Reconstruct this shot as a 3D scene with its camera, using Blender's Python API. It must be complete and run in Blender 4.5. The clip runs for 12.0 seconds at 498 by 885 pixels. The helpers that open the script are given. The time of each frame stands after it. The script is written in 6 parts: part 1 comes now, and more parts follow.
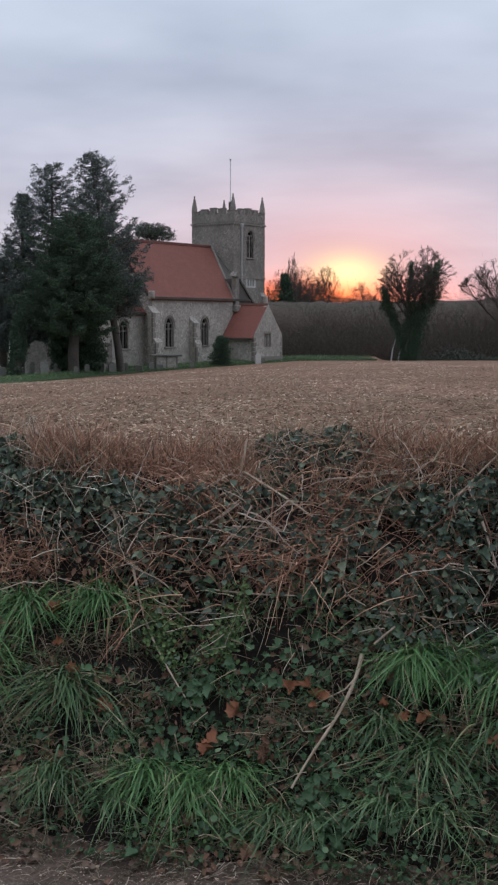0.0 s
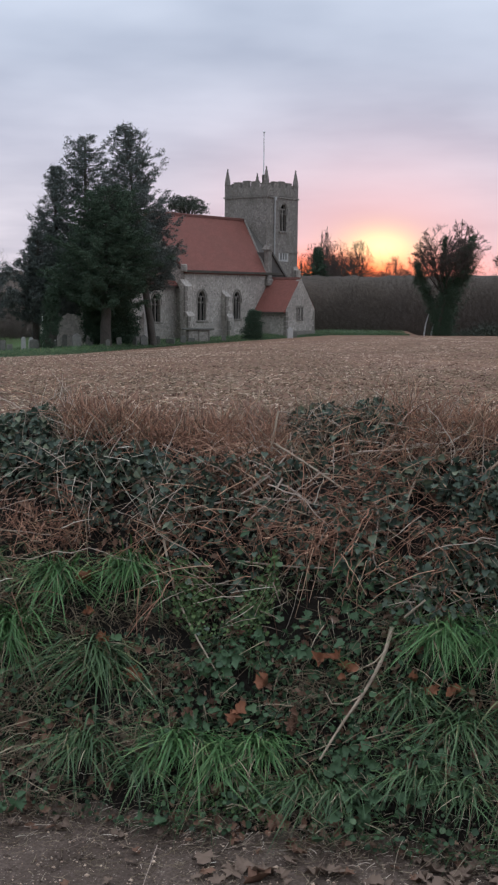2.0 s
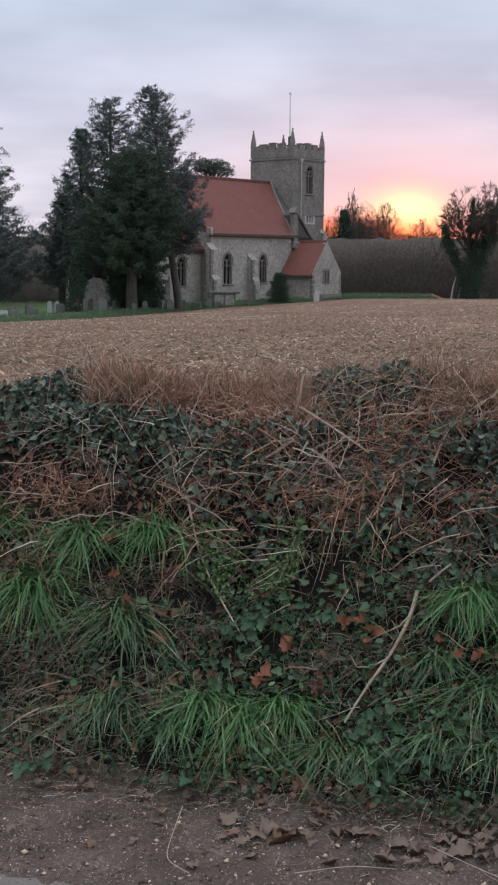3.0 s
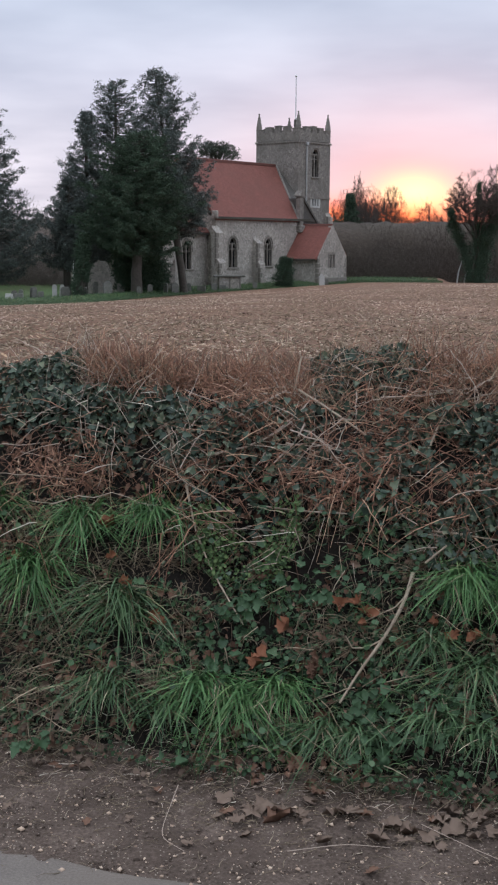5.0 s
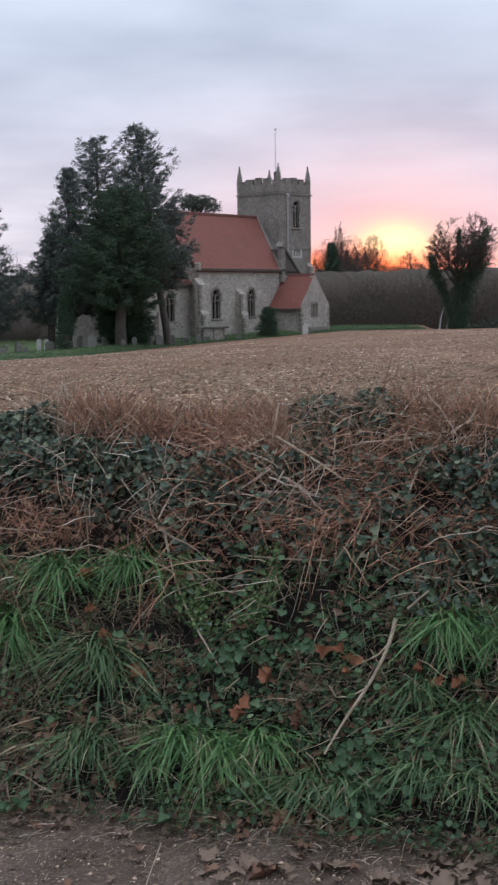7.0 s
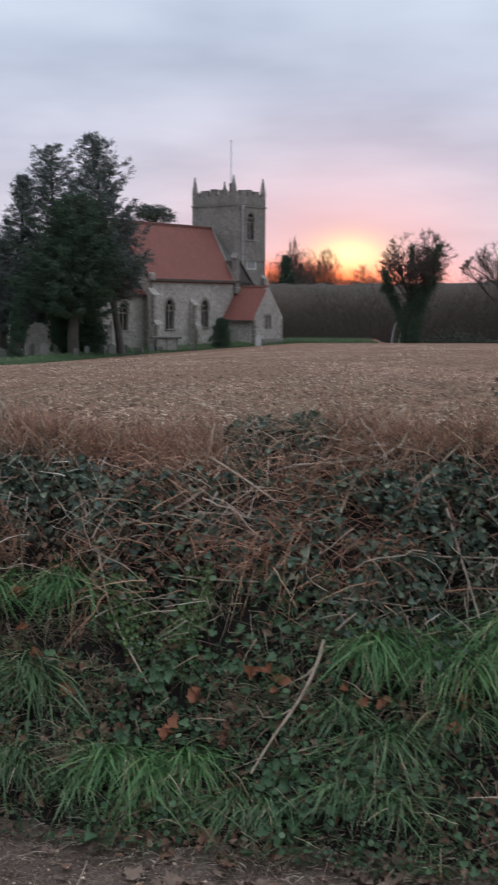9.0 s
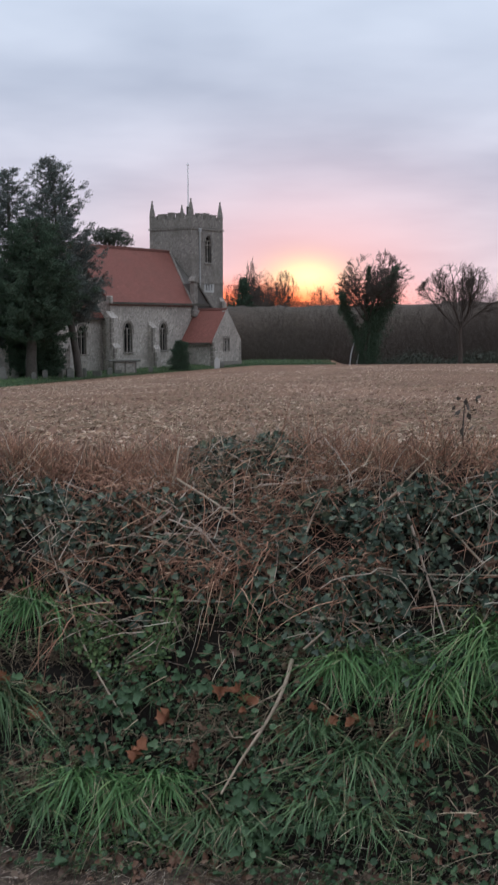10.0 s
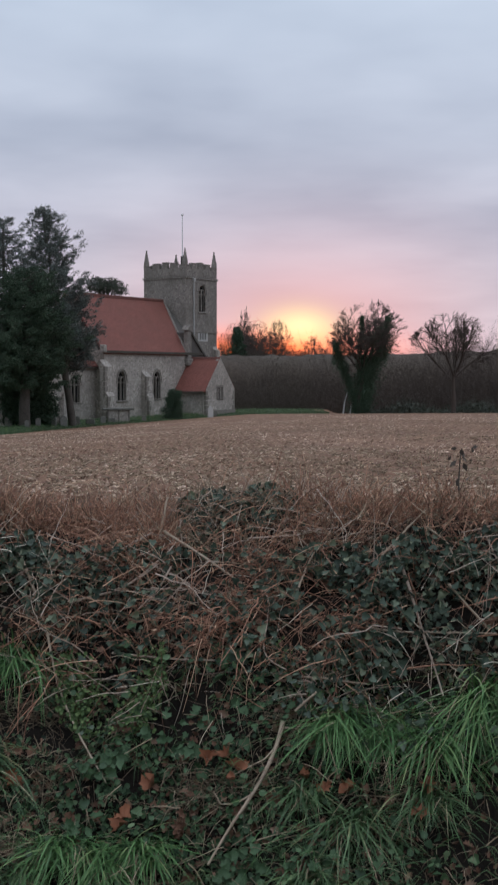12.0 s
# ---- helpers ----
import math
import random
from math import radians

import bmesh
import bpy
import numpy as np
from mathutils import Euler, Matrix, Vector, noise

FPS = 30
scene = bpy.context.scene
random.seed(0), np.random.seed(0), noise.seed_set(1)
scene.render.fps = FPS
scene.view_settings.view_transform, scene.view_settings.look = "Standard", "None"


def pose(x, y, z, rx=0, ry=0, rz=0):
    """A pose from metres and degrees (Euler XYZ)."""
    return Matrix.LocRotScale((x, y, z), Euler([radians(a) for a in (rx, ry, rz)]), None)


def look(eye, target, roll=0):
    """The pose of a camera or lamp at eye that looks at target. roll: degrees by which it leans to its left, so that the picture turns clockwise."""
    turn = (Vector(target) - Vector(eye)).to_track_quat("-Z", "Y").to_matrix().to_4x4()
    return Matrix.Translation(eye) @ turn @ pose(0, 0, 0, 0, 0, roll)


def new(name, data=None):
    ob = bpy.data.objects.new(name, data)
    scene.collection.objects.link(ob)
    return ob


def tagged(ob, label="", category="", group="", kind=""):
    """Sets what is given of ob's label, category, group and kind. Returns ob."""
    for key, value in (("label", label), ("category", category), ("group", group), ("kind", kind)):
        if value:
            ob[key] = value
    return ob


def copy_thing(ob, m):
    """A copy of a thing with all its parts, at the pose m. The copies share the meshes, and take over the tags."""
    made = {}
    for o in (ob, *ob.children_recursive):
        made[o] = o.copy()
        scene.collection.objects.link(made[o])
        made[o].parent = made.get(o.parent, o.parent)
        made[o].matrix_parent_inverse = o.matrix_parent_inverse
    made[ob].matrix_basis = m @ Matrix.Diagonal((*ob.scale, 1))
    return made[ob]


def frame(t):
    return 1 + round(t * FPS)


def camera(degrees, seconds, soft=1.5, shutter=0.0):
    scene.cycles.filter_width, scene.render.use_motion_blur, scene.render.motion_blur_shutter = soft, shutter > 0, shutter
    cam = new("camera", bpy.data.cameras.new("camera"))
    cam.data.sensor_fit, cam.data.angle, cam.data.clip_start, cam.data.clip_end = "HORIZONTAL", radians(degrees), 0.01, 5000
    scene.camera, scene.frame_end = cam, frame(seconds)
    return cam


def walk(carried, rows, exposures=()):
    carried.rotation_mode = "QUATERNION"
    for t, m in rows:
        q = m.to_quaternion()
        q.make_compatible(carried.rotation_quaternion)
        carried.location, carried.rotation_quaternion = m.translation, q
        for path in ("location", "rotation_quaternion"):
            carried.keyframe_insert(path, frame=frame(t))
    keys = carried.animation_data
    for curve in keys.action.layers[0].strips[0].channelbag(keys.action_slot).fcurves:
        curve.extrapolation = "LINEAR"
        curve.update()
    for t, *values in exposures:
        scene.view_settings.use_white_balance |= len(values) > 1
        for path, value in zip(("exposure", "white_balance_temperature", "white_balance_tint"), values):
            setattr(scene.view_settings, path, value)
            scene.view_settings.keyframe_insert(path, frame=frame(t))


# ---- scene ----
cam = camera(23.0, 12.0, soft=2.2, shutter=0.5)
rows = [
    (0, -0.0397, -0.0145, 1.6202, 84.395, -0.114, -3.541),
    (0.5, -0.0403, 0.0019, 1.6182, 84.018, -0.601, -3.033),
    (1, -0.0407, 0.0099, 1.6188, 83.840, -0.822, -2.467),
    (1.5, -0.0375, 0.0038, 1.6144, 83.704, -0.673, -2.314),
    (2, -0.0394, -0.0019, 1.6106, 83.182, -0.445, -2.039),
    (2.5, -0.0383, 0.0024, 1.6074, 82.625, -0.213, -1.687),
    (3, -0.0348, 0.0130, 1.6064, 81.487, -0.248, -0.830),
    (5, -0.0093, -0.0012, 1.6022, 80.733, -0.371, -0.571),
    (5.5, -0.0000, -0.0000, 1.6000, 81.350, 0.297, -0.045),
    (6, 0.0004, -0.0000, 1.6040, 81.324, 0.500, 0.134),
    (6.5, 0.0087, 0.0101, 1.5974, 81.741, 0.706, -0.050),
    (7, 0.0223, 0.0314, 1.5900, 83.074, 0.843, -1.344),
    (7.2, 0.0234, 0.0332, 1.5917, 83.273, 0.838, -1.810),
    (8.8, 0.0547, 0.0023, 1.6283, 83.877, -0.412, -2.346),
    (9, 0.0815, -0.0173, 1.6327, 83.559, -0.240, -3.466),
    (9.5, 0.0775, -0.0299, 1.6303, 83.305, 0.191, -4.698),
    (10, 0.0594, -0.0361, 1.6292, 84.604, 0.180, -5.418),
    (10.5, 0.0602, 0.0964, 1.6356, 86.408, -0.226, -6.025),
    (11, 0.0734, 0.0955, 1.6351, 87.972, -0.439, -6.264),
    (11.5, 0.0820, 0.0957, 1.6277, 87.950, -0.269, -6.098),
    (12, 0.0833, 0.1000, 1.6254, 86.883, -0.002, -5.714),
]
walk(cam, [(r[0], pose(*r[1:])) for r in rows], [(0, -0.22), (1.0, -0.22), (2.0, -0.14), (3.0, -0.02), (5.0, 0.06), (6.5, 0.04), (7.2, 0.0), (9.0, -0.12), (10.0, -0.1), (11.0, -0.2), (11.5, -0.24), (12.0, -0.33)])

# ---- world, sun ----
SUN_AZ, SUN_EL = radians(8.4), radians(1.6)
SUN = Vector((math.sin(SUN_AZ) * math.cos(SUN_EL), math.cos(SUN_AZ) * math.cos(SUN_EL), math.sin(SUN_EL)))


class Nodes:
    """A small writer of node trees."""

    def __init__(self, tree):
        self.tree = tree
        tree.nodes.clear()

    def add(self, kind, operation=""):
        node = self.tree.nodes.new(kind)
        if operation:
            node.operation = operation
        return node

    def put(self, socket, value):
        if isinstance(value, bpy.types.NodeSocket):
            self.tree.links.new(value, socket)
        elif value is not None:
            socket.default_value = value

    def math(self, op, a, b=0.0, c=None, clamp=False):
        node = self.add("ShaderNodeMath", op)
        node.use_clamp = clamp
        self.put(node.inputs[0], a), self.put(node.inputs[1], b)
        if c is not None:
            self.put(node.inputs[2], c)
        return node.outputs[0]

    def dot(self, a, b):
        node = self.add("ShaderNodeVectorMath", "DOT_PRODUCT")
        self.put(node.inputs[0], a), self.put(node.inputs[1], b)
        return node.outputs["Value"]

    def mix(self, fac, a, b, blend="MIX"):
        node = self.add("ShaderNodeMix")
        node.data_type, node.blend_type = "RGBA", blend
        self.put(node.inputs[0], fac), self.put(node.inputs[6], a), self.put(node.inputs[7], b)
        return node.outputs[2]

    def ramp(self, fac, stops):
        node = self.add("ShaderNodeValToRGB")
        el = node.color_ramp.elements
        el[0].position, el[0].color = stops[0][0], (*stops[0][1], 1)
        el[1].position, el[1].color = stops[-1][0], (*stops[-1][1], 1)
        for at, col in stops[1:-1]:
            el.new(at).color = (*col, 1)
        self.put(node.inputs[0], fac)
        return node.outputs[0]

    def noise(self, vector, scale, detail=4.0, rough=0.55):
        node = self.add("ShaderNodeTexNoise")
        self.put(node.inputs["Vector"], vector)
        self.put(node.inputs["Scale"], scale), self.put(node.inputs["Detail"], detail), self.put(node.inputs["Roughness"], rough)
        return node.outputs[0]


world = bpy.data.worlds.new("evening_sky")
scene.world = world
world.use_nodes = True
n = Nodes(world.node_tree)
d = n.add("ShaderNodeTexCoord").outputs["Generated"]
sep = n.add("ShaderNodeSeparateXYZ")
n.put(sep.inputs[0], d)
up = sep.outputs[2]
side = n.dot(d, (math.cos(SUN_AZ), -math.sin(SUN_AZ), 0))
ahead = n.math("GREATER_THAN", n.dot(d, tuple(SUN)), 0.0)


def glow(wide, high, lift=0.0, shift=0.0):
    a = n.math("POWER", n.math("DIVIDE", n.math("SUBTRACT", side, shift), wide), 2.0)
    b = n.math("POWER", n.math("DIVIDE", n.math("SUBTRACT", up, math.sin(SUN_EL) + lift), high), 2.0)
    return n.math("MULTIPLY", ahead, n.math("POWER", 2.718, n.math("MULTIPLY", n.math("ADD", a, b), -1.0)))


# broken sheets of cloud, flattened towards the horizon
flat = n.add("ShaderNodeVectorMath", "DIVIDE")
n.put(flat.inputs[0], d)
low = n.math("ADD", n.math("MAXIMUM", up, 0.0), 0.12)
comb = n.add("ShaderNodeCombineXYZ")
n.put(comb.inputs[0], low), n.put(comb.inputs[1], low), n.put(comb.inputs[2], 0.35)
n.put(flat.inputs[1], comb.outputs[0])
stretch = n.add("ShaderNodeMapping")
stretch.inputs["Scale"].default_value = (1.25, 1.25, 0.6)
stretch.inputs["Location"].default_value = (3.1, 0.4, 0)
n.put(stretch.inputs["Vector"], flat.outputs[0])
cloud = n.noise(stretch.outputs[0], 1.05, 4.0, 0.45)
# an overcast dome, brightest overhead
dome = n.ramp(up, [(0.0, (0.36, 0.346, 0.39)), (0.07, (0.345, 0.342, 0.395)), (0.12, (0.312, 0.325, 0.39)), (0.185, (0.276, 0.311, 0.383)), (0.31, (0.318, 0.376, 0.458)), (0.55, (0.47, 0.52, 0.61)), (1.0, (0.74, 0.80, 0.92))])
dome = n.mix(1.0, dome, (2.12, 2.1, 2.12, 1), "MULTIPLY")
shade = n.ramp(cloud, [(0.34, (1.16, 1.145, 1.12)), (0.5, (1.0, 1.0, 1.0)), (0.66, (0.83, 0.845, 0.87))])
sky = n.mix(1.0, dome, shade, "MULTIPLY")
sky = n.mix(n.math("MULTIPLY", glow(0.145, 0.066, 0.02), 0.66), sky, (0.98, 0.59, 0.67, 1))
sky = n.mix(n.math("MULTIPLY", glow(0.090, 0.036, 0.010), 0.65), sky, (1.04, 0.59, 0.58, 1))
sky = n.mix(n.math("MULTIPLY", glow(0.032, 0.018, 0.0085, -0.008), 0.9), sky, (1.12, 0.76, 0.46, 1))
sky = n.mix(glow(0.0235, 0.0150, 0.0080, -0.005), sky, (1.75, 1.45, 0.80, 1))
sky = n.mix(n.math("MULTIPLY", glow(0.095, 0.0135, -0.008, -0.042), 1.0), sky, (2.6, 0.46, 0.13, 1))
nishita = n.add("ShaderNodeTexSky")
nishita.sky_type, nishita.sun_disc = "NISHITA", False
nishita.sun_elevation, nishita.sun_rotation = SUN_EL, SUN_AZ
back_a, back_b = n.add("ShaderNodeBackground"), n.add("ShaderNodeBackground")
n.put(back_a.inputs[0], n.mix(1.0, nishita.outputs[0], (0.06, 0.06, 0.06, 1), "MULTIPLY")), n.put(back_a.inputs[1], 0.05)
n.put(back_b.inputs[0], sky), n.put(back_b.inputs[1], 1.0)
both = n.add("ShaderNodeAddShader")
n.put(both.inputs[0], back_a.outputs[0]), n.put(both.inputs[1], back_b.outputs[0])
n.put(n.add("ShaderNodeOutputWorld").inputs[0], both.outputs[0])

sun = new("sun", bpy.data.lights.new("sun", "SUN"))
sun.data.energy, sun.data.angle, sun.data.color = 0.5, radians(10), (1.0, 0.55, 0.35)
sun.matrix_world = look(SUN * 300, (0, 0, 0))


# ---- materials ----
def material(name, rough=0.9, metal=0.0, spec=0.3):
    m = bpy.data.materials.new(name)
    m.use_nodes = True
    w = Nodes(m.node_tree)
    b = w.add("ShaderNodeBsdfPrincipled")
    b.inputs["Roughness"].default_value, b.inputs["Metallic"].default_value = rough, metal
    b.inputs["Specular IOR Level"].default_value = spec
    w.put(w.add("ShaderNodeOutputMaterial").inputs[0], b.outputs[0])
    return m, w, b


def bumped(w, b, height, strength, distance):
    node = w.add("ShaderNodeBump")
    node.inputs["Strength"].default_value, node.inputs["Distance"].default_value = strength, distance
    w.put(node.inputs["Height"], height)
    w.put(b.inputs["Normal"], node.outputs[0])


def rough_surface(name, stops, fine, coarse, stain, rough=0.92, relief=0.02, speck=None, speck_scale=60.0, speck_cut=0.7, spec=0.3):
    """Two scales of noise through a ramp, a broad stain, fine relief and, where asked, pale specks."""
    m, w, b = material(name, rough, spec=spec)
    p = w.add("ShaderNodeTexCoord").outputs["Object"]
    f, c = w.noise(p, fine, 6.0, 0.65), w.noise(p, coarse, 4.0)
    col = w.ramp(w.math("ADD", w.math("MULTIPLY", f, 0.6), w.math("MULTIPLY", c, 0.4)), stops)
    col = w.mix(w.ramp(w.noise(p, coarse * 0.31, 3.0), [(0.45, (0, 0, 0)), (0.7, (0.6, 0.6, 0.6))]), col, (*stain, 1))
    if speck:
        v = w.add("ShaderNodeTexVoronoi")
        w.put(v.inputs["Vector"], p), w.put(v.inputs["Scale"], speck_scale)
        pick = w.math("MULTIPLY", w.math("LESS_THAN", v.outputs["Distance"], 0.33), w.math("GREATER_THAN", w.dot(v.outputs["Color"], (0.333, 0.333, 0.333)), speck_cut))
        col = w.mix(pick, col, (*speck, 1))
    w.put(b.inputs["Base Color"], col)
    bumped(w, b, w.math("ADD", f, c), 0.8, relief)
    return m


def leafy(name, stops, rough=0.6, spec=0.35, mottle=0.25, scale=40.0):
    """Each leaf, blade or stem its own shade, with a fine mottle on it."""
    m, w, b = material(name, rough, spec=spec)
    r = w.add("ShaderNodeNewGeometry").outputs["Random Per Island"]
    col = w.ramp(r, stops)
    p = w.add("ShaderNodeTexCoord").outputs["Object"]
    f = w.noise(p, scale, 3.0)
    col = w.mix(w.math("MULTIPLY", f, mottle), col, tuple(0.35 * c for c in stops[0][1]) + (1,))
    w.put(b.inputs["Base Color"], col)
    bumped(w, b, f, 0.4, 0.004)
    return m


# bank soil near black: the shade of gaps and hollows is in its colour
SHADED_SOIL = rough_surface("shaded_bank_soil", [(0.3, (0.00684, 0.00494, 0.00342)), (0.5, (0.0133, 0.0099, 0.00684)), (0.7, (0.0229, 0.0171, 0.0122))], 38, 5, (0.00762, 0.00684, 0.00456), relief=0.02)
VERGE = rough_surface("verge_mud", [(0.34, (0.045, 0.032, 0.025)), (0.5, (0.112, 0.082, 0.064)), (0.68, (0.23, 0.175, 0.142))], 95, 5.0, (0.075, 0.052, 0.040), relief=0.014, speck=(0.30, 0.25, 0.20), speck_scale=130, speck_cut=0.68)
FIELD = rough_surface("field_soil", [(0.25, (0.080, 0.041, 0.0245)), (0.5, (0.165, 0.089, 0.053)), (0.75, (0.268, 0.157, 0.098))], 9.0, 0.45, (0.112, 0.0584, 0.0321), relief=0.05, speck=(0.475, 0.329, 0.2), speck_scale=11, speck_cut=0.62)
LAWN = rough_surface("churchyard_grass", [(0.3, (0.036, 0.068, 0.022)), (0.5, (0.062, 0.108, 0.034)), (0.75, (0.10, 0.142, 0.054))], 6.0, 0.4, (0.0669, 0.0649, 0.0335), relief=0.06)
ASPHALT = rough_surface("asphalt", [(0.3, (0.1, 0.0876, 0.0775)), (0.5, (0.165, 0.144, 0.125)), (0.7, (0.255, 0.222, 0.189))], 140, 2.0, (0.183, 0.146, 0.113), rough=0.85, relief=0.004)


def flintwork(name, stops, cell, stain, pale, relief=0.05):
    """Rubble walling: uneven stones in mortar, broad damp stains and patches of old lime."""
    m, w, b = material(name, 0.92)
    p = w.add("ShaderNodeTexCoord").outputs["Object"]
    v = w.add("ShaderNodeTexVoronoi")
    w.put(v.inputs["Vector"], p), w.put(v.inputs["Scale"], cell)
    each = w.dot(v.outputs["Color"], (0.333, 0.333, 0.333))
    f = w.noise(p, cell * 3.2, 4.0)
    col = w.ramp(w.math("ADD", w.math("MULTIPLY", each, 0.75), w.math("MULTIPLY", f, 0.25)), stops)
    col = w.mix(w.ramp(w.noise(p, 0.33, 5.0, 0.6), [(0.46, (0, 0, 0)), (0.64, (0.6, 0.6, 0.6))]), col, (*stain, 1))
    col = w.mix(w.ramp(w.noise(p, 0.75, 5.0, 0.65), [(0.55, (0, 0, 0)), (0.68, (0.55, 0.55, 0.55))]), col, (*pale, 1))
    w.put(b.inputs["Base Color"], col)
    bumped(w, b, w.math("SUBTRACT", f, v.outputs["Distance"]), 0.7, relief)
    return m


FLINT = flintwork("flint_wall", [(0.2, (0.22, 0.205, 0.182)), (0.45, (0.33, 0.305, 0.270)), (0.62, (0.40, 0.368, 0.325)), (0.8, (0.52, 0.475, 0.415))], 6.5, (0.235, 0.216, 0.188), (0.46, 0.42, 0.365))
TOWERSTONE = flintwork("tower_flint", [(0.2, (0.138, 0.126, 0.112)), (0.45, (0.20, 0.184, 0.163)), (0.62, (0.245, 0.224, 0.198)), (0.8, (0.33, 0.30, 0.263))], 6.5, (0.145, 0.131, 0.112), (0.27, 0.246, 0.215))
STONE = rough_surface("dressed_stone", [(0.3, (0.155, 0.139, 0.118)), (0.5, (0.206, 0.187, 0.162)), (0.75, (0.268, 0.242, 0.211))], 9, 0.8, (0.129, 0.124, 0.103), relief=0.015)
GRAVE = rough_surface("lichened_gravestone", [(0.3, (0.08, 0.08, 0.068)), (0.5, (0.152, 0.148, 0.132)), (0.75, (0.256, 0.248, 0.216))], 8, 1.2, (0.072, 0.088, 0.056), relief=0.02)
PALE = rough_surface("pale_gravestone", [(0.3, (0.336, 0.328, 0.304)), (0.5, (0.44, 0.432, 0.408)), (0.75, (0.544, 0.536, 0.512))], 9, 1.0, (0.288, 0.288, 0.256), relief=0.01)
LEAD = rough_surface("weathered_lead", [(0.3, (0.062, 0.057, 0.052)), (0.5, (0.092, 0.085, 0.077)), (0.75, (0.13, 0.12, 0.108))], 6, 0.7, (0.075, 0.07, 0.055), relief=0.02)
BARK = rough_surface("bark", [(0.3, (0.039, 0.0338, 0.0286)), (0.5, (0.078, 0.0676, 0.0572)), (0.75, (0.13, 0.117, 0.101))], 9, 1.2, (0.0585, 0.065, 0.0455), relief=0.03)
TWIG = rough_surface("bare_twigs", [(0.3, (0.045, 0.0354, 0.0297)), (0.5, (0.0772, 0.0614, 0.0513)), (0.75, (0.115, 0.0954, 0.0811))], 3, 0.3, (0.0643, 0.0517, 0.0433), relief=0.01)
HEDGEWOOD = rough_surface("hedge_twigs", [(0.3, (0.16, 0.135, 0.115)), (0.5, (0.24, 0.205, 0.18)), (0.75, (0.34, 0.30, 0.265))], 3, 0.3, (0.18, 0.155, 0.135), relief=0.01)
# colour of the thicket's shell: shade between the sticks is painted in
SHADED_SCRUB = rough_surface("shaded_scrub", [(0.3, (0.034, 0.026, 0.020)), (0.5, (0.064, 0.049, 0.037)), (0.75, (0.105, 0.080, 0.061))], 2.2, 0.12, (0.0561, 0.0506, 0.033), relief=0.3)
WEATHERED = rough_surface("weathered_wood", [(0.3, (0.231, 0.181, 0.132)), (0.5, (0.37, 0.299, 0.222)), (0.75, (0.52, 0.427, 0.322))], 60, 12, (0.254, 0.192, 0.132), relief=0.004)
IRON = rough_surface("grey_pipe", [(0.3, (0.30, 0.30, 0.29)), (0.5, (0.38, 0.38, 0.37)), (0.75, (0.46, 0.46, 0.45))], 8, 1, (0.3, 0.3, 0.28), rough=0.6, relief=0.004)
WHITEPOLE = rough_surface("white_painted_pole", [(0.3, (0.62, 0.62, 0.62)), (0.5, (0.70, 0.70, 0.70)), (0.75, (0.76, 0.76, 0.76))], 8, 1, (0.55, 0.55, 0.54), rough=0.5, relief=0.002)


def tiled(name):
    """Plain clay tiles in courses: course lines and tile joints as relief, each tile a little different."""
    m, w, b = material(name, 0.85)
    uv = w.add("ShaderNodeTexCoord").outputs["UV"]
    brick = w.add("ShaderNodeTexBrick")
    w.put(brick.inputs["Vector"], uv)
    for key, value in (("Color1", (0.235, 0.086, 0.066, 1)), ("Color2", (0.175, 0.068, 0.054, 1)), ("Mortar", (0.10, 0.04, 0.032, 1)), ("Scale", 1.0), ("Mortar Size", 0.008), ("Brick Width", 0.17), ("Row Height", 0.11)):
        brick.inputs[key].default_value = value
    p = w.add("ShaderNodeTexCoord").outputs["Object"]
    col = w.mix(w.ramp(w.noise(p, 0.5, 5.0), [(0.4, (0, 0, 0)), (0.7, (0.55, 0.55, 0.55))]), brick.outputs["Color"], (0.15, 0.066, 0.05, 1))
    col = w.mix(w.ramp(w.noise(p, 3.0, 5.0), [(0.55, (0, 0, 0)), (0.75, (0.5, 0.5, 0.5))]), col, (0.28, 0.112, 0.086, 1))
    w.put(b.inputs["Base Color"], col)
    bumped(w, b, brick.outputs["Fac"], 0.5, -0.01)
    return m


TILES = tiled("clay_tiles")
GLASS, _w, _b = material("leaded_glass", 0.25, spec=0.5)
_b.inputs["Base Color"].default_value = (0.012, 0.013, 0.014, 1)
_v = _w.noise(_w.add("ShaderNodeTexCoord").outputs["Object"], 9.0, 2.0)
bumped(_w, _b, _v, 0.3, 0.01)
IVY = leafy("ivy_leaves", [(0.0, (0.028, 0.044, 0.031)), (0.45, (0.054, 0.083, 0.056)), (0.8, (0.098, 0.134, 0.090)), (1.0, (0.18, 0.205, 0.125))], 0.5, 0.3)
HERB = leafy("ground_herbs", [(0.0, (0.018, 0.042, 0.018)), (0.5, (0.040, 0.084, 0.036)), (0.85, (0.080, 0.150, 0.066)), (1.0, (0.13, 0.19, 0.095))], 0.6)
GRASS = leafy("green_grass", [(0.0, (0.036, 0.096, 0.028)), (0.5, (0.066, 0.160, 0.047)), (0.85, (0.106, 0.222, 0.072)), (1.0, (0.23, 0.28, 0.115))], 0.5, 0.4, 0.15)
DARKGRASS = leafy("dark_grass", [(0.0, (0.034, 0.072, 0.029)), (0.5, (0.062, 0.122, 0.047)), (0.85, (0.10, 0.172, 0.070)), (1.0, (0.22, 0.215, 0.10))], 0.5, 0.4, 0.15)
STRAW = leafy("dead_grass", [(0.0, (0.114, 0.0845, 0.0553)), (0.4, (0.227, 0.171, 0.111)), (0.8, (0.39, 0.3, 0.204)), (1.0, (0.617, 0.504, 0.357))], 0.8)
